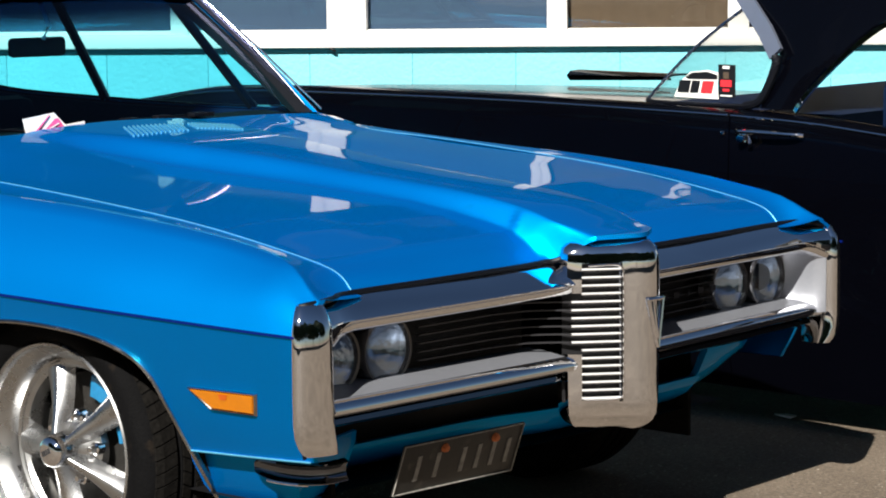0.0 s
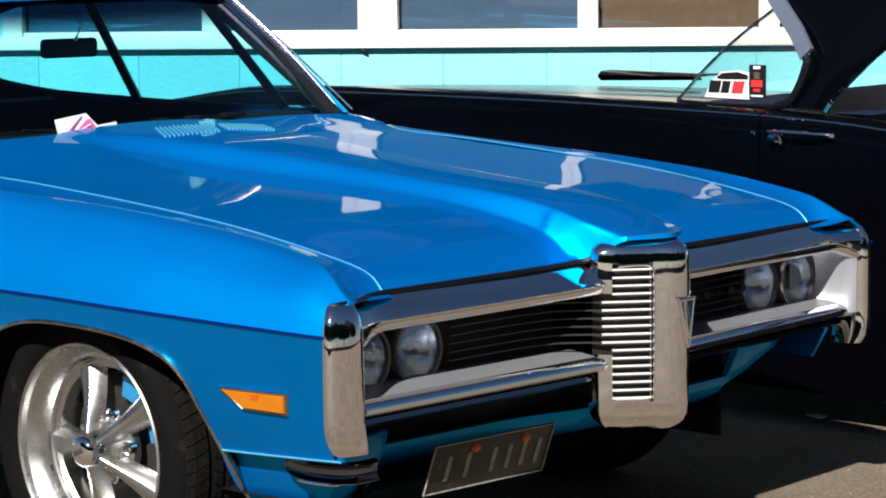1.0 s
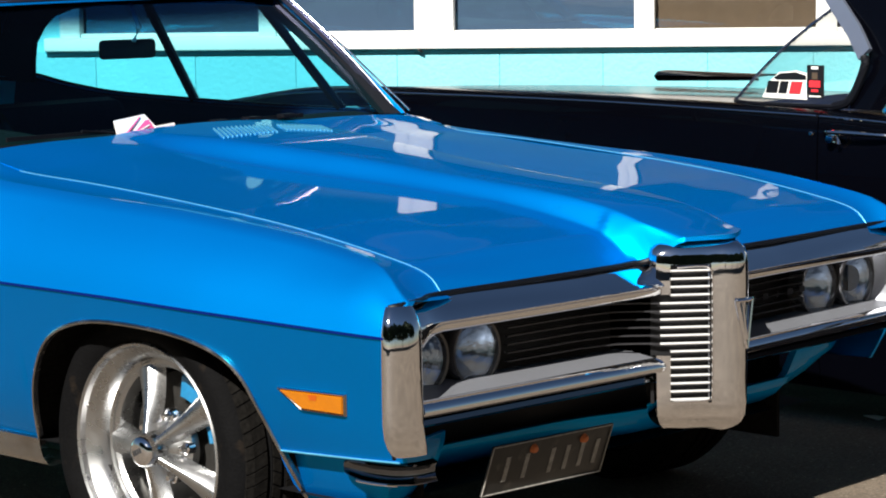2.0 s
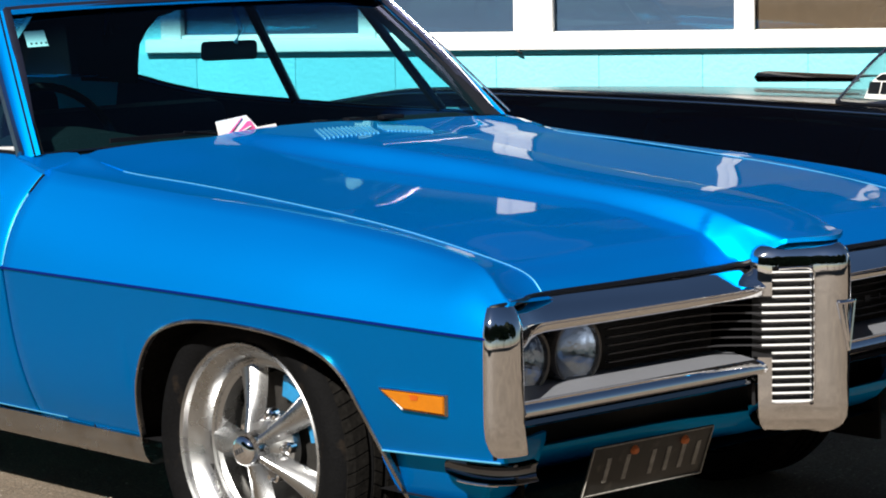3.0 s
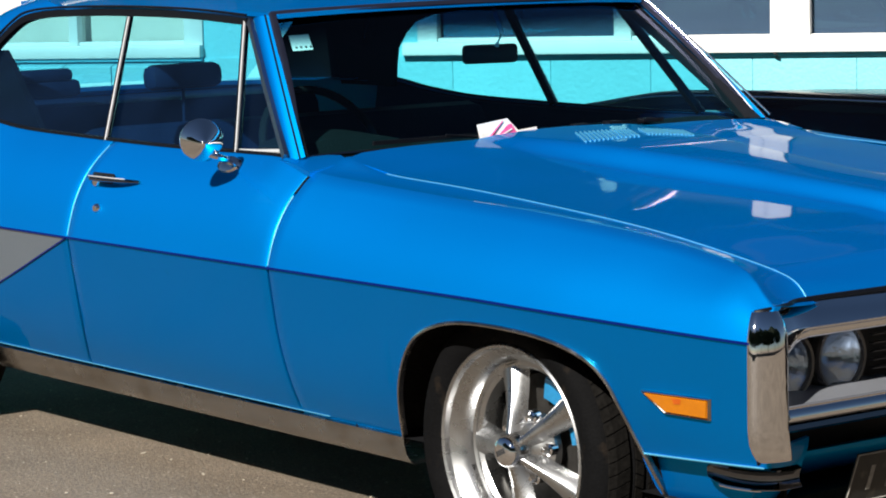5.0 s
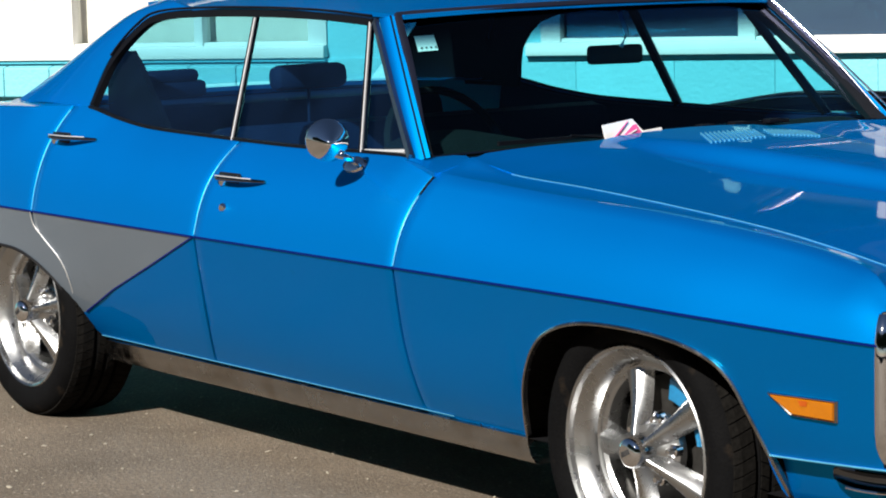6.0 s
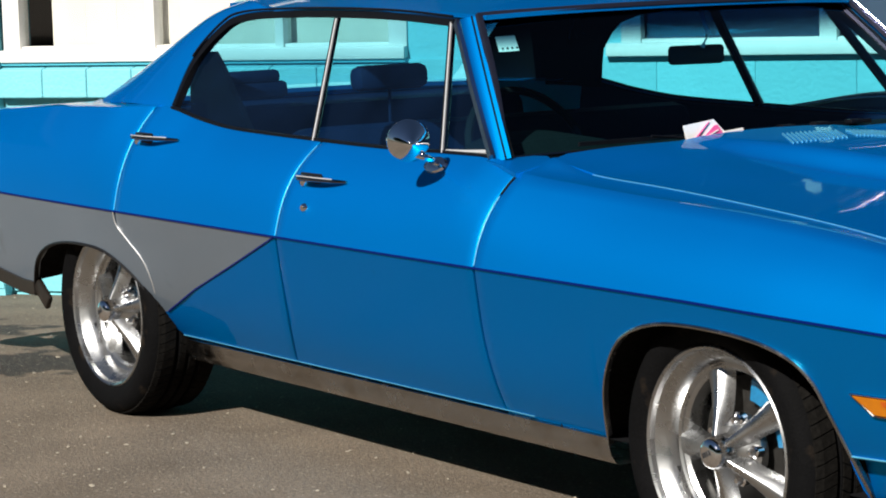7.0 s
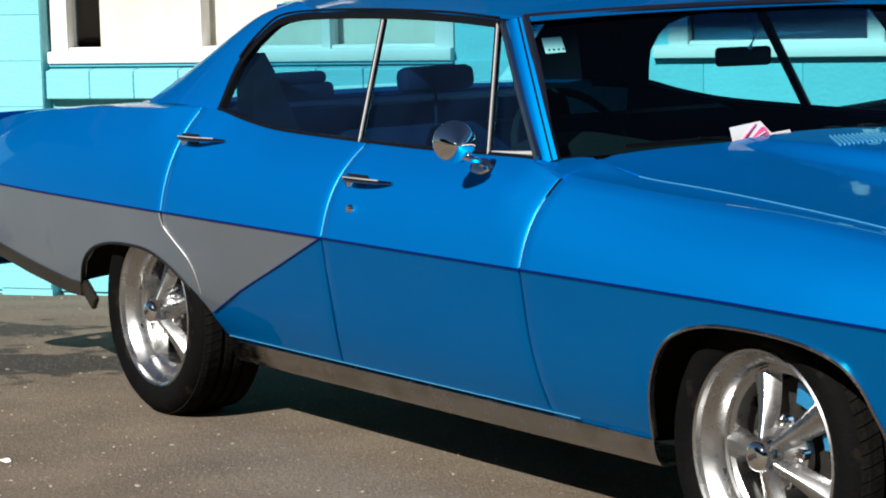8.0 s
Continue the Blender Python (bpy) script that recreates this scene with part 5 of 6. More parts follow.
def build_front():
    bumper = part("front_bumper", nose_frame(), CHROME, sedan, "chrome loop bumper with a split centre nose", sharp=40)
    for sg in (-1, 1):
        # upper and lower bars
        top = [(-0.095, 0.728), (-0.070, 0.731), (-0.060, 0.7295), (-0.050, 0.725), (-0.030, 0.713), (-0.012, 0.701), (-0.003, 0.694), (-0.001, 0.691), (-0.003, 0.6885), (-0.009, 0.688), (-0.009, 0.6855), (-0.005, 0.684), (-0.006, 0.674), (-0.012, 0.668), (-0.06, 0.662), (-0.115, 0.660)]
        root = lambda y: min(max((0.19 - y) / 0.055, 0), 1) ** 1.5
        outer = lambda y: min(max((y - 0.35) / 0.40, 0), 1)
        swell = lambda y: min(max((y - 0.79) / 0.10, 0), 1) ** 2
        cols = [[(bar_x(y) + dx + 0.026 * swell(y), sg * y, z + 0.002 * (0.5 - y) - 0.03 * swell(y) * (z < 0.69) + (0.005 * root(y) + 0.010 * outer(y)) * (z > 0.70)) for dx, z in top] for y in y_steps(0.125, 0.905, 30)]
        part("upper_bar", grid(cols), CHROME, bumper, sharp=50)
        part("nose_filler", grid([[(0.790, sg * y, 0.712), (0.790, sg * y, z)] for y, z in ((0.09, 0.780), (0.12, 0.752), (0.15, 0.736), (0.21, 0.734))], (-0.01, 0, 0)), BLACK, bumper, "dark filler behind the nose")
        shelf = [(-0.13, 0.541), (-0.08, 0.539), (-0.020, 0.531)]
        cols = [[(bar_x(y) + dx, sg * y, z) for dx, z in shelf] for y in y_steps(0.15, 0.890)]
        part("lamp_shelf", grid(cols), ARGENT, bumper, "silver-painted slope under the lamps")
        low = [(-0.020, 0.531), (-0.008, 0.525), (0.0, 0.514), (-0.001, 0.503), (-0.010, 0.497), (-0.06, 0.492)]
        cols = [[(bar_x(y) + dx, sg * y, z) for dx, z in low] for y in y_steps(0.125, 0.900)]
        part("lower_bar", grid(cols), CHROME, bumper, sharp=50)
        lip = [(-0.055, 0.492), (-0.030, 0.487), (-0.027, 0.477), (-0.04, 0.470), (-0.09, 0.468)]
        cols = [[(bar_x(y) + dx, sg * y, z) for dx, z in lip] for y in y_steps(0.13, 0.900)]
        part("lower_lip", grid(cols), DARK_CHROME, bumper, sharp=50)
        # bumper end: a tall rounded cap that wraps round the corner
        plan = smooth_path([(0.824, 0.968, 0), (0.834, 0.979, 0), (0.850, 0.974, 0), (0.863, 0.953, 0), (0.872, 0.925, 0), (0.870, 0.900, 0), (0.852, 0.886, 0), (0.825, 0.880, 0), (0.79, 0.876, 0)], 4)
        zt = [0.430, 0.438, 0.450, 0.470, 0.50, 0.53, 0.58, 0.64, 0.69, 0.715, 0.730, 0.738, 0.742]
        # the far end is set a little lower and further in to fit the camera's view
        cap_top, inward = (0.736, 0.0) if sg < 0 else (0.724, 0.028)
        plan = [Vector((q.x, q.y if q.y < 0.90 else 0.90 + (q.y - 0.90) * (0.079 - inward) / 0.079, 0)) for q in plan]
        cols = []
        for k, p in enumerate(plan):
            c = []
            for j, z in enumerate(zt):
                inn = 0.012 * max(0, (0.470 - z) / 0.040) ** 2 + 0.026 * max(0, (z - 0.66) / 0.082) ** 2.6
                cx, cy = 0.80, 0.90
                d = Vector((p.x - cx, p.y - cy, 0))
                q = p - d.normalized() * inn
                zz = z if z < 0.6 else lerp(0.6, cap_top, (z - 0.6) / 0.142)
                c.append((q.x, sg * (q.y - under(z)), zz))
            cols.append(c)
        part("end_cap", grid(cols, None), CHROME, bumper, "tall rounded chrome bumper end", sharp=60)
        # lid closing the cap
        for z, ins in ((cap_top, 0.026), (0.430, 0.012)):
            lid = bmesh.new()
            vs = []
            for p in plan:
                d = Vector((p.x - 0.80, p.y - 0.90, 0))
                q = p - d.normalized() * ins
                vs.append(lid.verts.new((q.x, sg * (q.y - under(z)), z)))
            vs += [lid.verts.new((0.80, sg * (0.88 - under(z)), z))]
            lid.faces.new(vs)
            part("cap_lid", lid, CHROME, bumper)
        # black strips put in for the shaded gap between bumper and body
        part("body_seal", sweep([(0.830, sg * (0.944 - inward), 0.425), (0.830, sg * (0.958 - inward), 0.50), (0.830, sg * (0.967 - inward), 0.60), (0.830, sg * (0.963 - inward), 0.69), (0.828, sg * (0.945 - inward), 0.726)], ring_section(0.004, 8), up=(1, 0, 0)), SEAL, bumper)
        path = smooth_path([(0.822, sg * (0.945 - inward), cap_top - 0.004), (0.834, sg * (0.930 - inward), cap_top), (0.838, sg * 0.900, cap_top + 0.002), (0.815, sg * 0.84, 0.737), (0.792, sg * 0.77, 0.738), (0.797, sg * 0.50, 0.737), (0.801, sg * 0.24, 0.737), (0.804, sg * 0.165, 0.739), (0.822, sg * 0.137, 0.743), (0.846, sg * 0.123, 0.757), (0.862, sg * 0.114, 0.774)], 6)
        part("body_seal", sweep(path, ring_section(0.006, 8)), SEAL, bumper, "black strip painting the dark gap between bumper and body")
        # bowl round the lamps: outer side wall and inner corner
        bowl = []
        for z in (0.508, 0.53, 0.56, 0.60, 0.64, 0.67, 0.69):
            e = 0.03 * ((z - 0.60) / 0.09) ** 4
            bowl.append([(0.853, sg * 0.884, z), (0.842, sg * (0.874 - 0.3 * e), z), (0.82, sg * (0.868 - e), z), (0.79, sg * (0.860 - e), z), (0.755, sg * (0.848 - e), z), (0.728, sg * (0.830 - e), z), (0.715, sg * 0.79, z)])
        part("lamp_bowl", grid(bowl), ARGENT, bumper, "silver-painted lamp surround")
        # grille
        back = part("grille", grid([[(0.685, sg * y, z) for z in (0.52, 0.60, 0.70)] for y in (0.10, 0.5, 0.88)]), BLACK, sedan, "black grille with fine horizontal bars")
        for k in range(7):
            z = 0.563 + 0.0180 * k
            path = [(bar_x(y) - 0.098, sg * y, z) for y in y_steps(0.26, 0.53, 6)]
            part("grille_bar", sweep(path, [(-0.006, -0.0016), (0.006, -0.0016), (0.006, 0.0016), (-0.006, 0.0016)]), GRILLE_BAR, back)
        # lamps
        for y in (0.615, 0.774):
            headlamp(sg, y, back)
        # lower valance (on the right the wrapped lower corner takes its place)
        if sg > 0:
            zb = lambda y: table(y, [(0.6, 0.285), (0.75, 0.33), (0.92, 0.42)])
            cols = [[(bar_x(y) - 0.15, sg * y, 0.462), (bar_x(y) - 0.158, sg * y, lerp(0.462, zb(y), 0.18)), (bar_x(y) - 0.185, sg * y, lerp(0.462, zb(y), 0.5)), (bar_x(y) - 0.23, sg * y, lerp(0.462, zb(y), 0.8)), (bar_x(y) - 0.30, sg * y, zb(y))] for y in y_steps(0.60, 0.80, 10)]
            part("valance", grid(cols, (-0.02, 0, 0)), PAINT, sedan, "metallic blue lower valance")
    cols = [[(bar_x(y) - 0.29, y, 0.46), (bar_x(y) - 0.30, y, 0.33)] for y in y_steps(-0.62, 0.62, 12)]
    part("lower_opening", grid(cols), BLACK, sedan, "black air opening under the bumper")
    set_back = lambda y: bar_x(y) - 0.07 * min(max((0.15 - y) / 0.3, 0), 1)
    cols = [[(set_back(y) - 0.195, y, 0.362), (set_back(y) - 0.200, y, 0.350), (set_back(y) - 0.235, y, 0.315), (set_back(y) - 0.285, y, 0.288), (set_back(y) - 0.35, y, 0.270)] for y in y_steps(-0.62, 0.62, 12)]
    part("valance", grid(cols, (-0.02, 0, 0)), PAINT, sedan)
    # slats that run from the grille along each side of the nose
    for sg in (-1, 1):
        sl = part("nose_grille", grid([[(x - 0.022, sg * (y - 0.022), z) for z in (0.425, 0.58, 0.742)] for x, y in ((0.86, 0.165), (0.905, 0.115), (0.955, 0.06))]), BLACK, bumper, "narrow upright grille of bright slats")
        for k in range(17):
            z = 0.437 + 0.0180 * k  # in step with the grille bars
            path = [(0.882, sg * 0.127, z), (0.911, sg * 0.093, z), (0.939, sg * 0.0605, z)]
            if 0.56 < z < 0.67:
                lead = smooth_path([(0.772, sg * 0.30, z), (0.79, sg * 0.22, z), (0.835, sg * 0.166, z), (0.866, sg * 0.1435, z)], 4)
                part("grille_bar", sweep(lead, [(-0.005, -0.0014), (0.005, -0.0014), (0.005, 0.0014), (-0.005, 0.0014)]), GRILLE_BAR, sl)
                path = [(0.866, sg * 0.1435, z)] + path
            part("slat", sweep(path, [(-0.006, -0.0018), (0.004, -0.0022), (0.0055, 0.0), (0.004, 0.0022), (-0.006, 0.0018)]), SLAT, sl)
        frame_path = smooth_path([(0.896, sg * 0.1215, 0.733), (0.928, sg * 0.0835, 0.735), (0.944, sg * 0.0655, 0.730), (0.948, sg * 0.0605, 0.70), (0.948, sg * 0.0600, 0.58), (0.946, sg * 0.0600, 0.45), (0.942, sg * 0.0640, 0.436), (0.925, sg * 0.083, 0.4325), (0.888, sg * 0.1265, 0.4325)], 6)
        part("slot_frame", sweep(frame_path, ring_section(0.0026, 6), up=(0.7, sg * 0.7, 0)), CHROME, sl, "thin bright bead round the slatted opening")
        part("slot_post", sweep([(0.940, sg * 0.060, 0.428), (0.940, sg * 0.060, 0.740)], [(-0.003, -0.003), (0.003, -0.003), (0.003, 0.003), (-0.003, 0.003)], up=(1, 0, 0)), DARK_CHROME, sl)
    # badge pieces on the nose and lettering bars in the grille, as plain shapes
    bm = bmesh.new()
    tip = Vector((0.996, 0.0, 0.548))
    for c in ((0.990, -0.026, 0.656), (0.990, 0.026, 0.656)):
        sweep([c, tip], ring_section(0.0045, 6), bm=bm)
        sweep([Vector(c).lerp(Vector((0.997, 0, 0.656)), 0.5), tip + Vector((0.001, 0, 0.02))], ring_section(0.003, 6), bm=bm)
    sweep([(0.990, -0.028, 0.656), (0.998, 0, 0.657), (0.990, 0.028, 0.656)], ring_section(0.0045, 6), bm=bm)
    part("badge", bm, CHROME, bumper, "small pointed chrome badge")
    for k in range(7):
        y = 0.205 + 0.052 * k
        part("letter_bar", box((0.002, 0.022 if k != 4 else 0.004, 0.014), (bar_x(y) - 0.086, y, 0.603)), GRILLE_BAR, sedan, "faint dark letter shape on the grille")
    # number plate, tilted back
    R = Matrix.Translation((0.722, -0.360, 0.318)) @ Matrix.Rotation(radians(-1), 4, 'X') @ Matrix.Rotation(radians(19), 4, 'Y')
    bm = box((0.004, 0.396, 0.122), (0, 0, 0), 0.0015)
    bm.transform(R)
    plate = part("number_plate", bm, PLATE, sedan, "old black number plate with worn silver characters")
    edge = bmesh.new()
    for a, b in (((-0.196, -0.059), (0.196, -0.059)), ((0.196, -0.059), (0.196, 0.059)), ((0.196, 0.059), (-0.196, 0.059)), ((-0.196, 0.059), (-0.196, -0.059))):
        sweep([R @ Vector((0.003, *a)), R @ Vector((0.003, *b))], ring_section(0.0018, 6), bm=edge)
    part("plate_edge", edge, PLATE_INK, plate)
    for y in (-0.137, -0.075, 0.010, 0.060, 0.110, 0.160):
        b2 = box((0.002, 0.013, 0.060), (0.0025, y, -0.002))
        b2.transform(R)
        part("character_bar", b2, PLATE_INK, plate, "worn pale bar")
    for y in (-0.062, 0.105):
        bo = lathe([(0.0, 0.010), (0.007, 0.009), (0.010, 0.004), (0.011, 0.0)], 14, axis='X')
        bo.transform(R @ Matrix.Translation((0.002, y, 0.038)))
        part("plate_bolt", bo, RUST, plate, "orange rusty bolt")


GRILLE_BAR = material("dark_grille_bar", (0.05, 0.05, 0.055), rough=0.3, metal=0.6, vary=0.2)
RUST = material("rusty_orange_bolt", (0.50, 0.13, 0.03), rough=0.6, vary=0.3, scale=60)


def nose_frame():
    """The upright chrome nose: a rounded prow with a slot in each side."""
    half = [(0.806, 0.124), (0.834, 0.143), (0.857, 0.1475), (0.884, 0.129), (0.900, 0.1135), (0.915, 0.096), (0.930, 0.0785), (0.945, 0.061), (0.964, 0.045), (0.978, 0.032), (0.988, 0.019), (0.994, 0.008), (0.995, 0.0)]
    plan = [(x, -y) for x, y in half] + [(x, y) for x, y in reversed(half[:-1])]
    rows = [(0.357, 0.090), (0.358, 0.066), (0.362, 0.048), (0.369, 0.033), (0.381, 0.018), (0.398, 0.008), (0.432, 0.005), (0.48, 0.004), (0.535, 0.003), (0.60, 0.002), (0.672, 0.001), (0.70, 0.001), (0.738, 0.002), (0.755, 0.004), (0.770, 0.009), (0.779, 0.017), (0.785, 0.03), (0.786, 0.06)]
    n = len(plan)
    bm = bmesh.new()
    vs = []
    for i, (x, y) in enumerate(plan):
        a, b = plan[max(i - 1, 0)], plan[min(i + 1, n - 1)]
        nx, ny = b[1] - a[1], -(b[0] - a[0])
        L = math.hypot(nx, ny)
        if i in (0, n - 1):
            nx, ny = 0, (-1 if y < 0 else 1)
            L = 1
        vs.append([bm.verts.new((x - nx / L * ins, (y - ny / L * min(ins, abs(y) + 0.001)), z)) for z, ins in rows])
    for i in range(n - 1):
        for j in range(len(rows) - 1):
            k = i if i < 12 else 23 - i
            if (3 <= k <= 6 and 0.43 < rows[j][0] < 0.73) or (k <= 2 and 0.53 < rows[j][0] < 0.65):
                continue
            bm.faces.new([vs[i][j], vs[i + 1][j], vs[i + 1][j + 1], vs[i][j + 1]])
    edges = [e for e in bm.edges if e.is_boundary and all(0.43 < v.co.z < 0.74 and v.co.x > 0.87 for v in e.verts)]
    made = bmesh.ops.extrude_edge_only(bm, edges=edges)["geom"]
    for v in made:
        if isinstance(v, bmesh.types.BMVert):
            v.co += Vector((-0.018, -0.016 if v.co.y > 0 else 0.016, 0))
    return bm


SLAT = material("bright_slat", (0.85, 0.85, 0.85), rough=0.30, metal=0.6, vary=0.03)


def headlamp(sg, y, parent):
    at = (0.742, sg * y, 0.595)
    bowl = lathe([(0.0, -0.045), (0.012, -0.043), (0.03, -0.034), (0.048, -0.018), (0.060, -0.002), (0.066, 0.004)], 36, axis='X', at=at)
    lamp = part("headlamp", bowl, REFLECTOR, parent, "round sealed-beam headlamp with clear fluted lens")
    lens = lathe([(0.0, 0.022), (0.02, 0.021), (0.04, 0.016), (0.056, 0.009), (0.066, 0.003)], 36, axis='X', at=at)
    part("lens", lens, LENS_GLASS, lamp, "clear domed lens")
    bez = lathe([(0.064, 0.002), (0.067, 0.011), (0.073, 0.012), (0.078, 0.003), (0.078, -0.03)], 36, axis='X', at=at)
    part("bezel", bez, BLACK_CHROME, lamp, "dark round lamp bezel")


# tinted blue to paint in the sky that the lamp mirrors
REFLECTOR = material("sky_tinted_reflector", (0.50, 0.57, 0.68), rough=0.14, metal=1.0, bump=0.003, bump_scale=50)
LENS_GLASS = glass("lamp_glass", (0.86, 0.90, 0.93), gloss=1.0)
BLACK_CHROME = material("dark_bezel", (0.10, 0.10, 0.105), rough=0.25, metal=0.7, vary=0.15)
build_front()


# ---- wheels ----
def wheel(x, sg, z, R, lip_y, spin):
    """sg: side; lip_y: the rim edge's distance from the centre line."""
    f = Matrix.Translation((x, sg * lip_y, z)) @ Matrix.Diagonal((1, -sg, 1, 1))  # local +y goes inward
    r = 0.246
    prof = [(0.232, 0.016), (0.236, 0.004), (0.242, 0.0), (0.246, 0.003), (0.247, 0.012), (0.240, 0.018), (0.238, 0.05), (0.235, 0.20), (0.246, 0.215)]
    face = [(0.232, 0.016), (0.226, 0.022), (0.214, 0.034), (0.206, 0.046), (0.201, 0.062), (0.195, 0.066), (0.188, 0.066), (0.180, 0.074), (0.178, 0.10), (0.182, 0.20)]
    bm = lathe(prof, 72)
    lathe(face, 72, bm=bm)
    bm.transform(f)
    w = part("wheel", bm, ALLOY, sedan, "machined alloy rim with five tapered spokes", sharp=30)
    # tyre: sidewall, shoulder and a grooved tread
    t = lathe([(0.238, 0.02), (0.244, 0.006), (0.252, 0.000), (0.262, -0.006), (R - 0.045, -0.012), (R - 0.028, -0.008), (R - 0.014, 0.004), (R - 0.006, 0.018), (R - 0.001, 0.034), (R, 0.05),
               (R, 0.075), (R - 0.008, 0.077), (R - 0.008, 0.085), (R, 0.087), (R + 0.001, 0.115), (R - 0.008, 0.117), (R - 0.008, 0.125), (R + 0.001, 0.127), (R, 0.155), (R - 0.008, 0.157), (R - 0.008, 0.165), (R, 0.167),
               (R, 0.195), (R - 0.006, 0.225), (R - 0.03, 0.248), (0.25, 0.236)], 96)
    t.transform(f)
    part("tyre", t, RUBBER, w, "black low-profile tyre with dusty sidewall", sharp=40)
    # tread blocks: dark grooves cut across as raised ribs between them
    bm = bmesh.new()
    over = [(-0.009, R - 0.030), (0.004, R - 0.0135), (0.018, R - 0.0055), (0.034, R - 0.001), (0.20, R), (0.225, R - 0.006)]
    for k in range(68):
        a = 2 * math.pi * k / 68
        for ys, sk in (((0.016, 0.034, 0.072), 0.05), ((0.09, 0.113), -0.03), ((0.129, 0.153), 0.03), ((0.17, 0.225), -0.05)):
            rings = []
            for yy in ys:
                tilt = sk * (yy - ys[0]) / (ys[-1] - ys[0])
                rr = table(yy, over) + 0.0035
                rings.append([bm.verts.new((r * math.cos(a + tilt + da), yy + inset, r * math.sin(a + tilt + da))) for r, da, inset in ((rr - 0.012, -0.040, 0.008 * (yy < 0)), (rr, -0.040, 0), (rr, 0.040, 0), (rr - 0.012, 0.040, 0.008 * (yy < 0)))])
            for r0, r1 in zip(rings, rings[1:]):
                for i in range(3):
                    bm.faces.new([r0[i], r0[i + 1], r1[i + 1], r1[i]])
            bm.faces.new(list(reversed(rings[0])))
            bm.faces.new(rings[-1])
    bm.transform(f)
    tr = part("tread", bm, TREAD, w, smooth=False)
    tagged(tr, kind="stuff")
    # spokes
    sec = [(-1, -0.7), (-0.80, -0.2), (-0.42, 0.52), (-0.30, 0.63), (0, 0.66), (0.30, 0.63), (0.42, 0.52), (0.80, -0.2), (1, -0.7)]
    for k in range(5):
        a = radians(spin + 72 * k)
        rings = []
        bm = bmesh.new()
        for u in [i / 8 for i in range(9)]:
            rad = lerp(0.038, 0.188, u)
            half = lerp(0.019, 0.046, u ** 1.2)
            yy = lerp(0.014, 0.060, u) + 0.006 * math.sin(math.pi * u)
            th = lerp(0.030, 0.026, u)
            ring = []
            for s, h in sec:
                px, pz = rad, s * half
                ring.append(bm.verts.new((px * math.cos(a) - pz * math.sin(a), yy - h * th + 0.015, px * math.sin(a) + pz * math.cos(a))))
            rings.append(ring)
        for r0, r1 in zip(rings, rings[1:]):
            for i in range(len(sec) - 1):
                bm.faces.new([r0[i], r0[i + 1], r1[i + 1], r1[i]])
        bm.transform(f)
        part("spoke", bm, ALLOY, w, sharp=45)
        # lug nut seat between spokes
        b = a + radians(36)
        bm = lathe([(0.0, 0.040), (0.006, 0.041), (0.0085, 0.045), (0.010, 0.055), (0.015, 0.058), (0.017, 0.075)], 18)
        bm.transform(f @ Matrix.Translation((0.072 * math.cos(b), 0, 0.072 * math.sin(b))))
        part("lug_nut", bm, CHROME, w)
    hub = lathe([(0.0, -0.012), (0.026, -0.0115), (0.033, -0.009), (0.0365, -0.004), (0.038, 0.003), (0.038, 0.026), (0.042, 0.04), (0.060, 0.058), (0.085, 0.070), (0.085, 0.09)], 40)
    hub.transform(f)
    hp = part("hub", hub, ALLOY, w)
    cc = lathe([(0.0, -0.022), (0.014, -0.0215), (0.026, -0.019), (0.033, -0.014), (0.0365, -0.006), (0.0385, 0.006), (0.0395, 0.020), (0.0375, 0.022)], 40)
    cc.transform(f)
    part("centre_cap", cc, CHROME, hp, "domed chrome centre cap")
    cap = bmesh.new()
    for k in range(4):
        box((0.0035, 0.002, 0.012), (-0.012 + 0.008 * k, -0.0225, 0.0), bm=cap, turn=None)
    cap.transform(f @ Matrix.Rotation(radians(-25), 4, 'Y'))
    part("cap_marks", cap, BLACK, hp, "dark raised marks on the centre cap")
    bm = lathe([(0.05, 0.12), (0.165, 0.12), (0.165, 0.132), (0.05, 0.132)], 40)
    bm.transform(f)
    part("brake_disc", bm, IRON, w, "dark brake disc")
    # caliper and painted backing
    cols = []
    for k in range(13):
        a = radians(lerp(8, 82, k / 12))
        cols.append([(rr * math.cos(a), yy, rr * math.sin(a)) for rr, yy in ((0.105, 0.112), (0.113, 0.096), (0.160, 0.096), (0.170, 0.106), (0.170, 0.15))])
    bm = grid(cols, None)
    bm.transform(f)
    part("brake_caliper", bm, CALIPER, w, "bright blue brake caliper")
    bm = lathe([(0.0, 0.16), (0.18, 0.16), (0.235, 0.19)], 32)
    bm.transform(f)
    part("backing_plate", bm, WELL, w)
    # valve and weight
    bm = box((0.03, 0.004, 0.018), (0, 0, 0), 0.001)
    bm.transform(f @ Matrix.Translation((-0.20, 0.048, -0.075)) @ Matrix.Rotation(0.5, 4, 'Z'))
    part("balance_weight", bm, BLACK, w)


for sg in (-1, 1):
    wheel(0.0, sg, 0.328, 0.328, 0.906, 112)
    wheel(-3.02, sg, 0.338, 0.338, 0.911, 85)


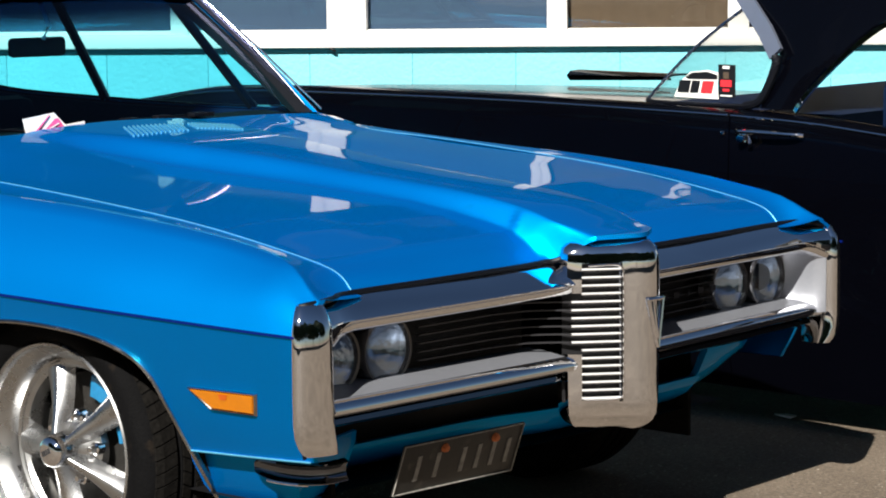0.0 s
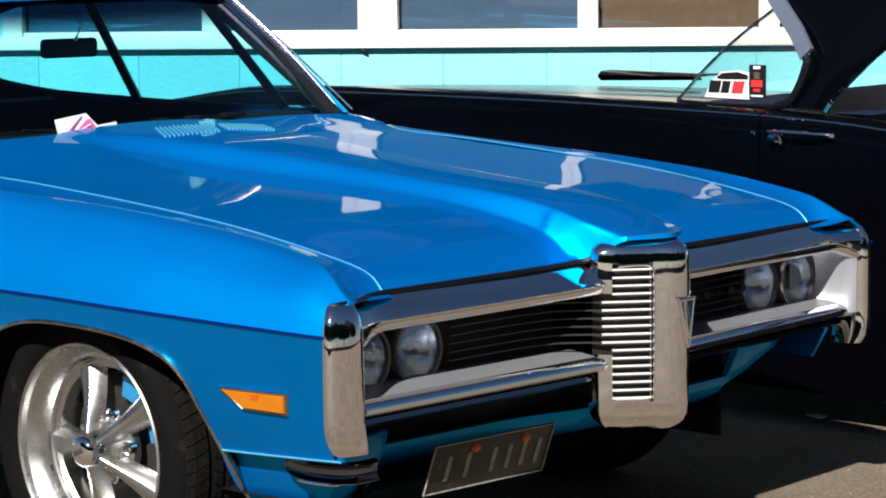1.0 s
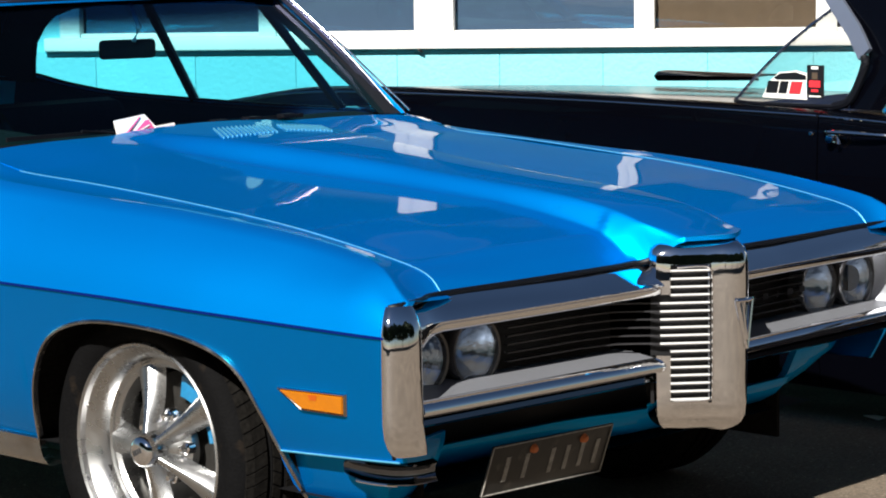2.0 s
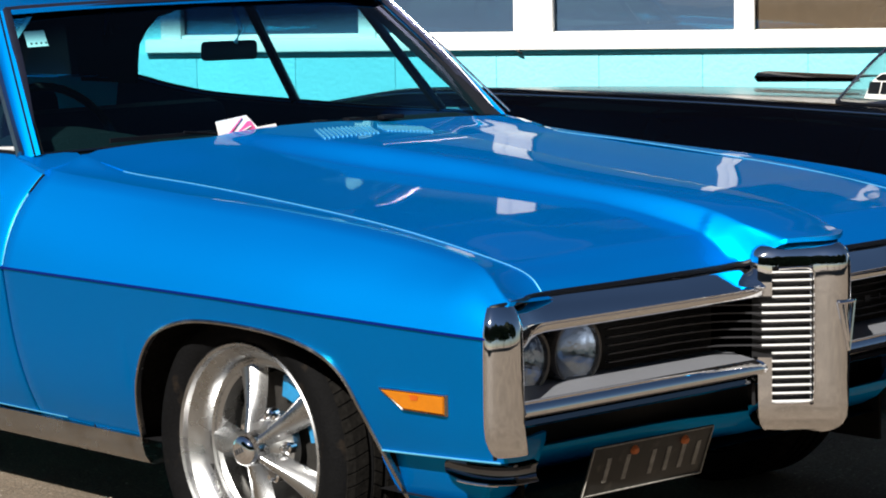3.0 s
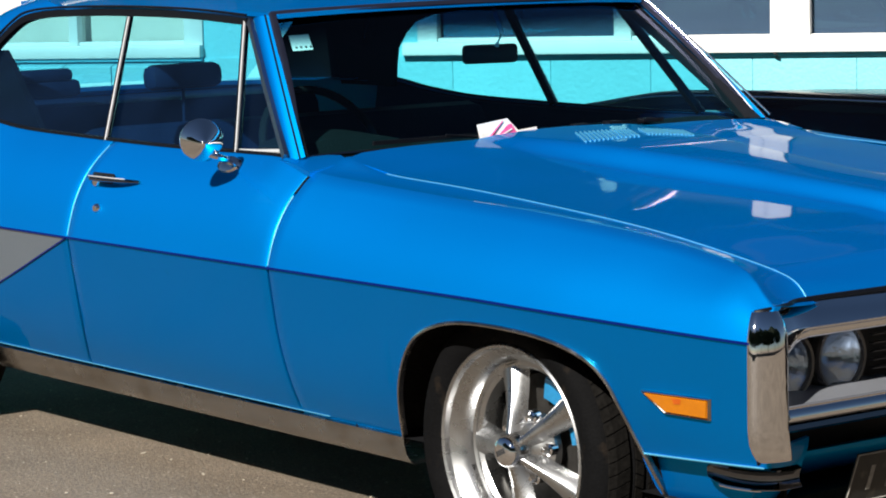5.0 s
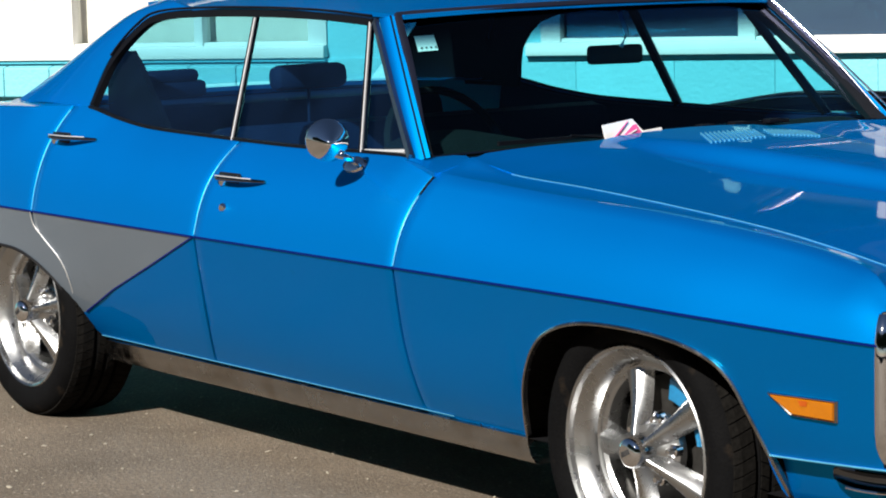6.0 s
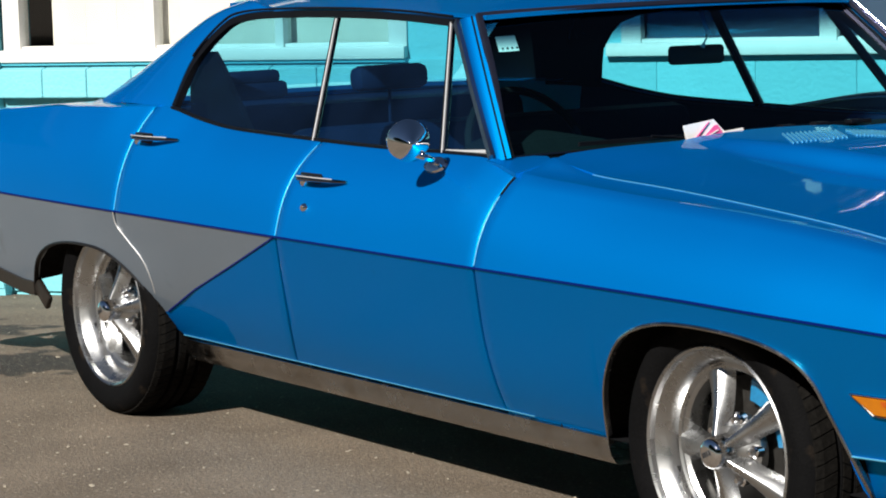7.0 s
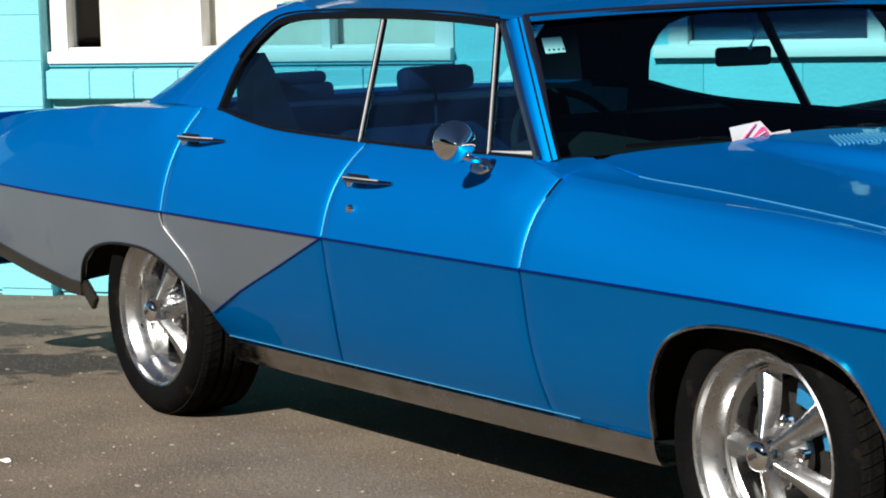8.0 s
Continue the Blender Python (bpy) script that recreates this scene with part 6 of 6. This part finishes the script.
# ---- door mirror, marker lamps, wipers ----
def door_mirror(sg):
    c = Vector((-1.055, sg * 1.015, 0.990))
    axis = Vector((0.87, sg * 0.45, -0.08)).normalized()
    rot = Vector((1, 0, 0)).rotation_difference(axis).to_matrix().to_4x4()
    bm = lathe([(0.0, 0.058), (0.006, 0.057), (0.013, 0.050), (0.030, 0.030), (0.050, 0.004), (0.055, -0.006), (0.056, -0.012), (0.053, -0.018), (0.0, -0.018)], 40, axis='X')
    bm.transform(Matrix.Translation(c) @ rot)
    m = part("door_mirror", bm, CHROME, sedan, "round chrome cone-backed door mirror", sharp=50)
    foot = Vector((-1.135, sg * (-side_y(-1.135, 0.920) + 0.004), 0.926))
    part("arm", sweep(smooth_path([c + Vector((0.0, 0, -0.03)), c + Vector((0.020, -sg * 0.05, -0.048)), foot], 5), ring_section(0.009, 8)), CHROME, m)
    bm = lathe([(0.0, 0.014), (0.02, 0.013), (0.032, 0.008), (0.036, 0.0)], 24, axis='Z')
    bm.transform(Matrix.Translation(foot + Vector((0.01, sg * 0.002, -0.012))) @ Matrix.Rotation(radians(48) * -sg, 4, 'X') @ Matrix.Diagonal((1.35, 0.75, 1, 1)))
    part("foot", bm, CHROME, m)


door_mirror(-1)


def marker(sg):
    out = [(0.527, 0.5455), (0.721, 0.5495), (0.714, 0.502), (0.590, 0.502)]

    def sheet(pts, lift):
        return [flank(x, z, sg, lift) for x, z in pts]
    def inset(pts, d):
        cx, cz = sum(p[0] for p in pts) / 4, sum(p[1] for p in pts) / 4
        return [(x + (cx - x) * d * 0.45, z + (cz - z) * d) for x, z in pts]
    a, b, c = sheet(out, 0.001), sheet(inset(out, 0.08), 0.008), sheet(inset(out, 0.19), 0.004)
    bm = bmesh.new()
    L = [[bm.verts.new(p) for p in l] for l in (a, b, c)]
    for l0, l1 in zip(L, L[1:]):
        for k in range(4):
            bm.faces.new([l0[k], l0[(k + 1) % 4], l1[(k + 1) % 4], l1[k]])
    m = part("marker_lamp", bm, DULL_CHROME, sedan, "amber side marker lamp in a chrome frame", smooth=False)
    lens = sheet(inset(out, 0.25), 0.0075)
    bm = bmesh.new()
    v = [bm.verts.new(p) for p in lens]
    w = [bm.verts.new(p) for p in sheet(inset(out, 0.20), 0.002)]
    bm.faces.new(v)
    for k in range(4):
        bm.faces.new([w[k], w[(k + 1) % 4], v[(k + 1) % 4], v[k]])
    part("lens", bm, AMBER, m, "amber ribbed lens", smooth=False)
    q = sheet([(0.618, 0.539), (0.644, 0.540), (0.640, 0.529), (0.622, 0.528)], 0.0083)
    bm = bmesh.new()
    bm.faces.new([bm.verts.new(p) for p in q])
    part("reflector", bm, ORANGE, m, smooth=False)


ORANGE = material("deep_orange_reflector", (0.52, 0.09, 0.005), rough=0.25, coat=0.5, vary=0.1, scale=50)
for sg in (-1, 1):
    marker(sg)
for y0, y1 in ((-0.05, 0.42), (-0.60, -0.16)):
    path = [(-0.868 - 0.03 * abs(y), y, 0.962) for y in y_steps(y0, y1, 8)]
    wp_ = part("wiper", sweep(path, [(-0.004, -0.004), (0.004, -0.004), (0.003, 0.007), (-0.003, 0.007)]), SEAL, sedan, "black wiper blade at rest")
    part("wiper_arm", sweep([(-0.850, y1 - 0.02, 0.950), (-0.860, (y0 + y1) / 2, 0.972)], ring_section(0.004, 6)), SEAL, wp_)
for y in (0.08, 0.20, 0.33):
    part("washer_jet", box((0.03, 0.05, 0.012), (-0.850, y, 0.968), 0.003), SEAL, sedan)


def flyers():
    root = thing("flyer", "folded white and pink paper flyer tucked at the windshield base", "flyer", at=(-0.868, -0.195, 0.962))
    def sheet(name, pts, mat, parent):
        bm = bmesh.new()
        top = [bm.verts.new(Vector(p)) for p in pts]
        low = [bm.verts.new(Vector(p) + Vector((-0.003, 0.001, -0.001))) for p in pts]
        bm.faces.new(top)
        bm.faces.new(list(reversed(low)))
        n = len(pts)
        for k in range(n):
            bm.faces.new([top[k], top[(k + 1) % n], low[(k + 1) % n], low[k]])
        return part(name, bm, mat, parent, smooth=False)
    a = sheet("sheet", [(0.0220, -0.0905, 0.0315), (0.0220, 0.0132, 0.0428), (0.0220, 0.0613, -0.0004), (0.0220, -0.0247, -0.0096), (0.0220, -0.0808, -0.0058)], PAPER, root)
    sheet("pink_print", [(0.0250, -0.0232, -0.0036), (0.0250, 0.0139, 0.0266), (0.0250, 0.0254, 0.0273), (0.0250, 0.0473, 0.0007), (0.0250, 0.0375, -0.0047)], PINK, a)
    sheet("pink_print", [(0.0250, -0.0533, -0.0046), (0.0250, -0.0065, 0.0367), (0.0250, -0.0028, 0.0365), (0.0250, -0.0458, -0.0051)], PINK, a)
    sheet("white_line", [(0.0270, -0.0133, 0.0003), (0.0270, 0.0252, 0.0156), (0.0270, 0.0270, 0.0125), (0.0270, -0.0097, -0.0029)], PAPER, a)
    sheet("folded_sheet", [(0.0260, 0.0487, 0.0095), (0.0260, 0.1125, 0.0145), (0.0260, 0.1215, -0.0071), (0.0260, 0.0556, -0.0118)], PAPER, root)


flyers()


# ---- the black car ----
def black_car():
    car = thing("black_car", "glossy black vintage car with wraparound rear window beside a sedan", "car", at=(0, 1.70, 0))
    inv = Matrix.Translation((0, -1.70, 0))
    Z0 = lambda x: curve_table(x, [(-2.7, 0.86), (-2.2, 0.925), (-1.8, 0.936), (-1.0, 0.940), (-0.2, 0.931), (0.0, 0.927), (0.27, 0.915), (0.51, 0.893), (1.0, 0.86), (1.8, 0.86), (2.6, 0.80)])
    W = 1.90

    upper = {"rear_glass", "glass_seal", "corner_moulding", "rear_pillar", "pillar_trim", "pillar_seal", "roof", "window_frame", "door_glass", "roof_rail", "front_pillar", "far_pillar"}

    def p(name, bm, mat, parent=None, label="", **k):
        bm.transform(inv)
        if name in upper:
            bm.transform(Matrix.Translation((-0.036, 0, 0)))
        return part(name, bm, mat, parent or car, label, **k)

    def side(x0, x1, near=True):
        cols = []
        for x in spaced(x0, x1, 0.06):
            zt = Z0(x) - (0 if near else 0.10)
            r = [(0.09, 0.085), (0.03, 0.10), (0.012, 0.20), (0.0, 0.45), (0.0, 0.70), (0.004, zt - 0.07), (0.006, zt - 0.03), (0.012, zt - 0.010), (0.03, zt), (0.06, zt + 0.004), (0.11, zt - 0.006)]
            cols.append([(x, 1.70 + d if near else 1.70 + W - d, z) for d, z in r])
        return grid(cols, (0, 0.012 if near else -0.012, 0))
    quarter = p("rear_quarter", side(-2.7, -0.036), BLACKCAR, label="long black rear quarter panel")
    door = p("front_door", side(-0.031, 1.25), BLACKCAR)
    p("front_fender", side(1.255, 2.7), BLACKCAR)
    p("far_side", side(-2.5, 2.7, False), BLACKCAR)
    for a, b in ((-2.7, -0.04), (-0.03, 1.25)):
        path = [(x, 1.708, Z0(x) - 0.014) for x in spaced(a, b, 0.1)]
        p("belt_strip", sweep(path, ring_section(0.004, 6)), CHROME, label="thin bright belt line")
    # handle with a key lock
    path = smooth_path([(0.0, 1.695, 0.868), (0.03, 1.672, 0.872), (0.12, 1.668, 0.872), (0.20, 1.676, 0.870), (0.235, 1.694, 0.868)], 5)
    h = p("handle", sweep(path, ring_section(0.007, 8)), CHROME, door, "chrome door handle")
    b = lathe([(0.0, -0.03), (0.012, -0.028), (0.016, -0.016), (0.018, 0.0)], 20, at=(0.03, 1.697, 0.852))
    p("push_button", b, CHROME, h)
    p("lever", sweep([(0.055, 1.68, 0.868), (0.062, 1.675, 0.840), (0.05, 1.69, 0.828)], ring_section(0.006, 6)), CHROME, h)
    p("stud", lathe([(0.0, -0.006), (0.006, -0.004), (0.008, 0.0)], 12, at=(-0.055, 1.70, 0.862)), CHROME, quarter)
    # deck, bonnet, underside
    deck = [[(x, 1.80 + 1.76 * k / 10, Z0(x) - 0.006 - 0.105 * (k / 10) ** 1.3 * 0.85) for k in range(11)] for x in spaced(-2.45, -0.25, 0.12)]
    p("trunk_lid", grid(deck, (0, 0, -0.01)), BLACKCAR, label="black trunk lid reflecting the wall")
    hood = [[(x, 1.80 + 1.70 * k / 10, Z0(x) - 0.006 + 0.03 * math.sin(math.pi * k / 10)) for k in range(11)] for x in spaced(1.2, 2.7, 0.15)]
    p("bonnet", grid(hood), BLACKCAR)
    p("underside", box((5.2, 1.7, 0.02), (0.05, 2.65, 0.27)), BLACK, smooth=False)
    p("tail_panel", grid([[(-2.70 + 0.2 * (k / 8), 1.70 + W * k / 8, z) for z in (0.3, 0.6, lerp(0.86, 0.74, k / 8))] for k in range(9)]), BLACKCAR)
    p("nose_panel", grid([[(2.70, 1.70 + W * k / 8, z) for z in (0.3, 0.6, 0.80)] for k in range(9)]), BLACKCAR)
    # far tail fin: a flat dark wing
    fin = [[(lerp(-2.05, -1.55, t), 3.50 + d, lerp(0.905, 0.903, t) - e * lerp(1.0, 0.45, t)) for d, e in ((-0.06, 0.034), (-0.08, 0.018), (-0.06, 0.003), (0.0, 0.0), (0.06, 0.006))] for t in [k / 8 for k in range(9)]]
    p("tail_fin", grid(fin, (0, 0, -0.008)), BLACKCAR, label="flat black tail fin")
    # wraparound rear window: side light and back light
    base = smooth_path([(0.06, 1.775, 0.940), (-0.08, 1.765, 0.938), (-0.30, 1.775, 0.938), (-0.395, 1.83, 0.940), (-0.44, 2.0, 0.95), (-0.50, 2.65, 0.96), (-0.44, 3.3, 0.95)], 5)
    top = smooth_path([(0.10, 1.80, 1.085), (0.075, 1.815, 1.13), (0.0, 1.85, 1.21), (-0.035, 1.88, 1.245), (-0.04, 2.02, 1.265), (-0.08, 2.65, 1.285), (-0.04, 3.28, 1.265)], 5)
    cols = [[a.lerp(b, t) + Vector((-0.02, -0.004, 0.006)) * math.sin(math.pi * t) for t in [k / 6 for k in range(7)]] for a, b in zip(base, top)]
    p("rear_glass", grid(cols), CLEAR_GLASS, label="wraparound rear window with stickers inside")
    p("glass_seal", sweep(base[:18], ring_section(0.007, 6)), SEAL)
    p("corner_moulding", sweep([base[15].lerp(top[15], t) + Vector((-0.02, -0.004, 0.006)) * math.sin(math.pi * t) for t in [k / 8 for k in range(9)]], ring_section(0.005, 6)), SKY_TRIM, label="slim bright edge of the rear glass")
    # rear pillar and roof in one sweep of sections
    cols = []
    for x0, z0, x1, z1 in ((0.07, 0.935, 0.20, 0.935), (0.10, 1.00, 0.235, 1.0), (0.115, 1.075, 0.285, 1.06), (0.10, 1.12, 0.345, 1.12), (0.06, 1.17, 0.42, 1.18), (-0.02, 1.245, 0.52, 1.222), (-0.06, 1.30, 0.62, 1.245)):
        y = 1.765 + 0.40 * max(0, z0 - 0.94) ** 1.2
        y1 = 1.755 + 0.40 * max(0, z1 - 0.94) ** 1.2
        cols.append([(lerp(x0, x1, t), lerp(y, y1, t) - 0.012 * math.sin(math.pi * t), lerp(z0, z1, t)) for t in (0, 0.25, 0.5, 0.75, 1)])
    p("rear_pillar", grid(cols, (0, 0.03, 0)), BLACKCAR, label="broad black roof pillar")
    p("pillar_trim", sweep([(0.118, 1.778, 1.095), (0.06, 1.808, 1.16), (-0.03, 1.850, 1.235), (-0.10, 1.88, 1.30)], [(-0.006, -0.026), (0.006, -0.026), (0.008, 0.0), (0.006, 0.026), (-0.006, 0.026)], up=(0.75, 0, 0.66)), BROAD_TRIM, label="broad bright moulding on the roof pillar edge")
    p("pillar_seal", sweep(smooth_path([(0.118, 1.776, 1.09), (0.122, 1.768, 1.06), (0.10, 1.762, 1.00), (0.07, 1.760, 0.955), (0.02, 1.758, 0.94)], 4), ring_section(0.013, 8)), SEAL, label="thick rubber seal round the rear glass")
    roof = [[(x, 2.65 + 0.78 * k / 10, 1.30 + 0.10 * (1 - abs(k / 10) ** 2.5) * (1 - 0.5 * abs(x - 0.6)) - 0.06 * max(0, abs(k / 10) - 0.85)) for k in range(-10, 11)] for x in spaced(-0.10, 1.35, 0.1)]
    p("roof", grid(roof, (0, 0, -0.03)), BLACKCAR, label="black steel roof")
    rail = smooth_path([(0.20, 1.757, 0.93), (0.245, 1.765, 0.99), (0.33, 1.80, 1.085), (0.42, 1.835, 1.165), (0.50, 1.86, 1.205), (0.62, 1.875, 1.228), (0.9, 1.88, 1.24), (1.3, 1.86, 1.20)], 5)
    p("window_frame", sweep(rail, [(-0.006, -0.006), (0.006, -0.006), (0.006, 0.006), (-0.006, 0.006)], up=(0, 1, 0)), CHROME, label="chrome edge of the door window")
    low = [(v.x if v.x < 1.0 else 1.0 + (v.x - 1.0) * 1.5, 1.757, Z0(v.x) + 0.004) for v in rail]
    p("door_glass", grid([[Vector(a), v] for a, v in zip(low, rail)]), CLEAR_GLASS)
    cols = [[(v.x, v.y - 0.002, v.z + 0.004), (v.x - 0.03, v.y + 0.005, v.z + 0.05), (v.x - 0.05, v.y + 0.02, max(v.z + 0.10, 1.0))] for v in rail[8:]]
    p("roof_rail", grid(cols, (0, 0.03, 0)), BLACKCAR)
    p("front_pillar", sweep([(1.32, 1.86, 1.24), (1.65, 1.80, 0.88)], ring_section(0.03, 8)), BLACKCAR)
    p("far_pillar", sweep([(0.15, 3.46, 0.92), (-0.02, 3.40, 1.28)], ring_section(0.04, 8)), BLACKCAR)
    # inside
    p("rear_shelf", grid([[(x, y, 0.925) for y in (1.78, 2.6, 3.5)] for x in (-0.45, 0.3)]), VINYL)
    p("seat_back", box((0.14, 1.5, 0.42), (0.42, 2.65, 0.83), 0.05), VINYL)
    p("front_seat_back", box((0.14, 1.5, 0.45), (1.15, 2.65, 0.80), 0.05), VINYL)
    # stickers: plain shapes in their colours
    def decal(name, x0, x1, z0, z1, y, mat, parent, label=""):
        return p(name, box((x1 - x0, 0.002, z1 - z0), ((x0 + x1) / 2, y, (z0 + z1) / 2)), mat, parent, label, smooth=False)
    def cut(name, pts, y, mat, parent, label=""):
        bm = bmesh.new()
        bm.faces.new([bm.verts.new((x, y, z)) for x, z in pts])
        return p(name, bm, mat, parent, label, smooth=False)
    X0, Z1 = -0.298, 0.960
    K = 1.17  # size of the club sticker
    st = cut("sticker", [(X0 + K * a, Z1 + K * b) for a, b in ((-0.008, -0.004), (0.135, -0.006), (0.130, 0.035), (0.138, 0.062), (0.10, 0.068), (0.045, 0.062), (0.012, 0.036))], 1.800, PAPER, car, "white, black and red club sticker on the rear glass")
    cut("dark_shape", [(X0 + K * a, Z1 + K * b) for a, b in ((0.03, 0.048), (0.05, 0.060), (0.10, 0.064), (0.132, 0.056), (0.132, 0.046), (0.04, 0.044))], 1.797, BLACK, st)
    for k, (w, m) in enumerate(((0.036, BLACK), (0.026, BLACK), (0.036, RED_PRINT))):
        a = (0.004, 0.044, 0.078)[k]
        cut("red_shape" if k == 2 else "dark_shape", [(X0 + K * u, Z1 + K * v) for u, v in ((a, 0.009), (a + 0.008, 0.040), (a + w + 0.008, 0.040), (a + w, 0.009))], 1.797, m, st)
    s2 = decal("card", -0.138, -0.076, 0.960, 1.058, 1.795, BLACK, car, "black card with red print behind the glass")
    decal("pale_shape", -0.120, -0.096, 1.046, 1.054, 1.792, PAPER, s2)
    decal("red_shape", -0.128, -0.088, 0.992, 1.012, 1.792, RED_PRINT, s2)
    decal("brown_shape", -0.118, -0.098, 1.016, 1.036, 1.792, BROWN_BLIND, s2)
    decal("red_shape", -0.120, -0.096, 0.978, 0.986, 1.792, RED_PRINT, s2)
    decal("pale_shape", -0.128, -0.086, 0.963, 0.967, 1.792, PAPER, s2)
    # wheels
    for x in (-1.75, 1.55):
        for y in (1.83, 3.47):
            sgn = 1 if y < 2.6 else -1
            t = lathe([(0.0, -0.02), (0.12, -0.03), (0.19, -0.01), (0.20, 0.0), (0.30, -0.01), (0.335, 0.03), (0.335, 0.17), (0.30, 0.20), (0.0, 0.20)], 40)
            t.transform(Matrix.Translation((x, y, 0.335)) @ Matrix.Diagonal((1, sgn, 1, 1)))
            p("tyre", t, RUBBER)


black_car()


# ---- small litter on the asphalt ----
def litter():
    rnd = random.Random(11)
    # the white scrap by the black car also paints a patch of sun
    for x, y, L, mat, label in ((0.08, 1.84, 0.05, PAPER, "small white scrap of litter that also stands in for a sun patch"), (-2.60, -1.62, 0.035, PAPER, "small pale leaf scrap"), (-3.2, -1.9, 0.03, PAPER, "small pale leaf scrap"), (-3.75, -1.15, 0.022, LEAF_SCRAP, "small dry brown leaf"), (-4.1, -1.5, 0.022, LEAF_SCRAP, "small dry brown leaf"), (-3.4, -2.05, 0.020, LEAF_SCRAP, "small dry brown leaf")):
        d = (Vector((x, y, 0)) - WALL_AT).dot(OUT)
        root = thing("litter", label, "litter", at=(x, y, ground_height(d) + 0.001))
        bm = bmesh.new()
        n = 7
        top = [bm.verts.new((L * math.cos(6.283 * k / n) * rnd.uniform(.6, 1.1), L * .5 * math.sin(6.283 * k / n) * rnd.uniform(.6, 1.1), 0.003 + rnd.uniform(0, .008))) for k in range(n)]
        low = [bm.verts.new(v.co - Vector((0, 0, 0.002))) for v in top]
        bm.faces.new(top)
        bm.faces.new(list(reversed(low)))
        for k in range(n):
            bm.faces.new([top[k], top[(k + 1) % n], low[(k + 1) % n], low[k]])
        part("scrap", bm, mat, root, smooth=False)



def gravel():
    """Loose grit and crumbs over the yard, too small to count."""
    rnd = random.Random(23)
    bm = bmesh.new()
    spots = [(-7.5, -1.0, -3.2, 0.6, 900), (-3.2, 0.9, -2.6, -1.1, 600), (0.2, 2.6, 0.2, 1.7, 120)]
    for x0, x1, y0, y1, n in spots:
        for k in range(n):
            x, y = rnd.uniform(x0, x1), rnd.uniform(y0, y1)
            d = (Vector((x, y, 0)) - WALL_AT).dot(OUT)
            if d < 0.15:
                continue
            r = rnd.choice((0.002, 0.0025, 0.003, 0.0035, 0.005, 0.007)) * rnd.uniform(0.7, 1.2)
            z = ground_height(d)
            m = Matrix.Translation((x, y, z + r * 0.25)) @ Euler((rnd.uniform(-.3, .3), rnd.uniform(-.3, .3), rnd.uniform(0, 6.28))).to_matrix().to_4x4() @ Matrix.Diagonal((r * rnd.uniform(0.8, 1.6), r * rnd.uniform(0.6, 1.0), r * rnd.uniform(0.35, 0.6), 1))
            bmesh.ops.create_icosphere(bm, subdivisions=1, radius=1.0, matrix=m)
    tagged(part("gravel", bm, GRIT, smooth=False), "pale loose grit scattered on the asphalt", "gravel", kind="stuff")


LEAF_SCRAP = material("dry_leaf", (0.20, 0.13, 0.07), rough=0.8, vary=0.4, scale=40)
GRIT = material("pale_grit", (0.26, 0.23, 0.18), rough=0.9, vary=0.45, scale=4, fine=15)
litter()
gravel()
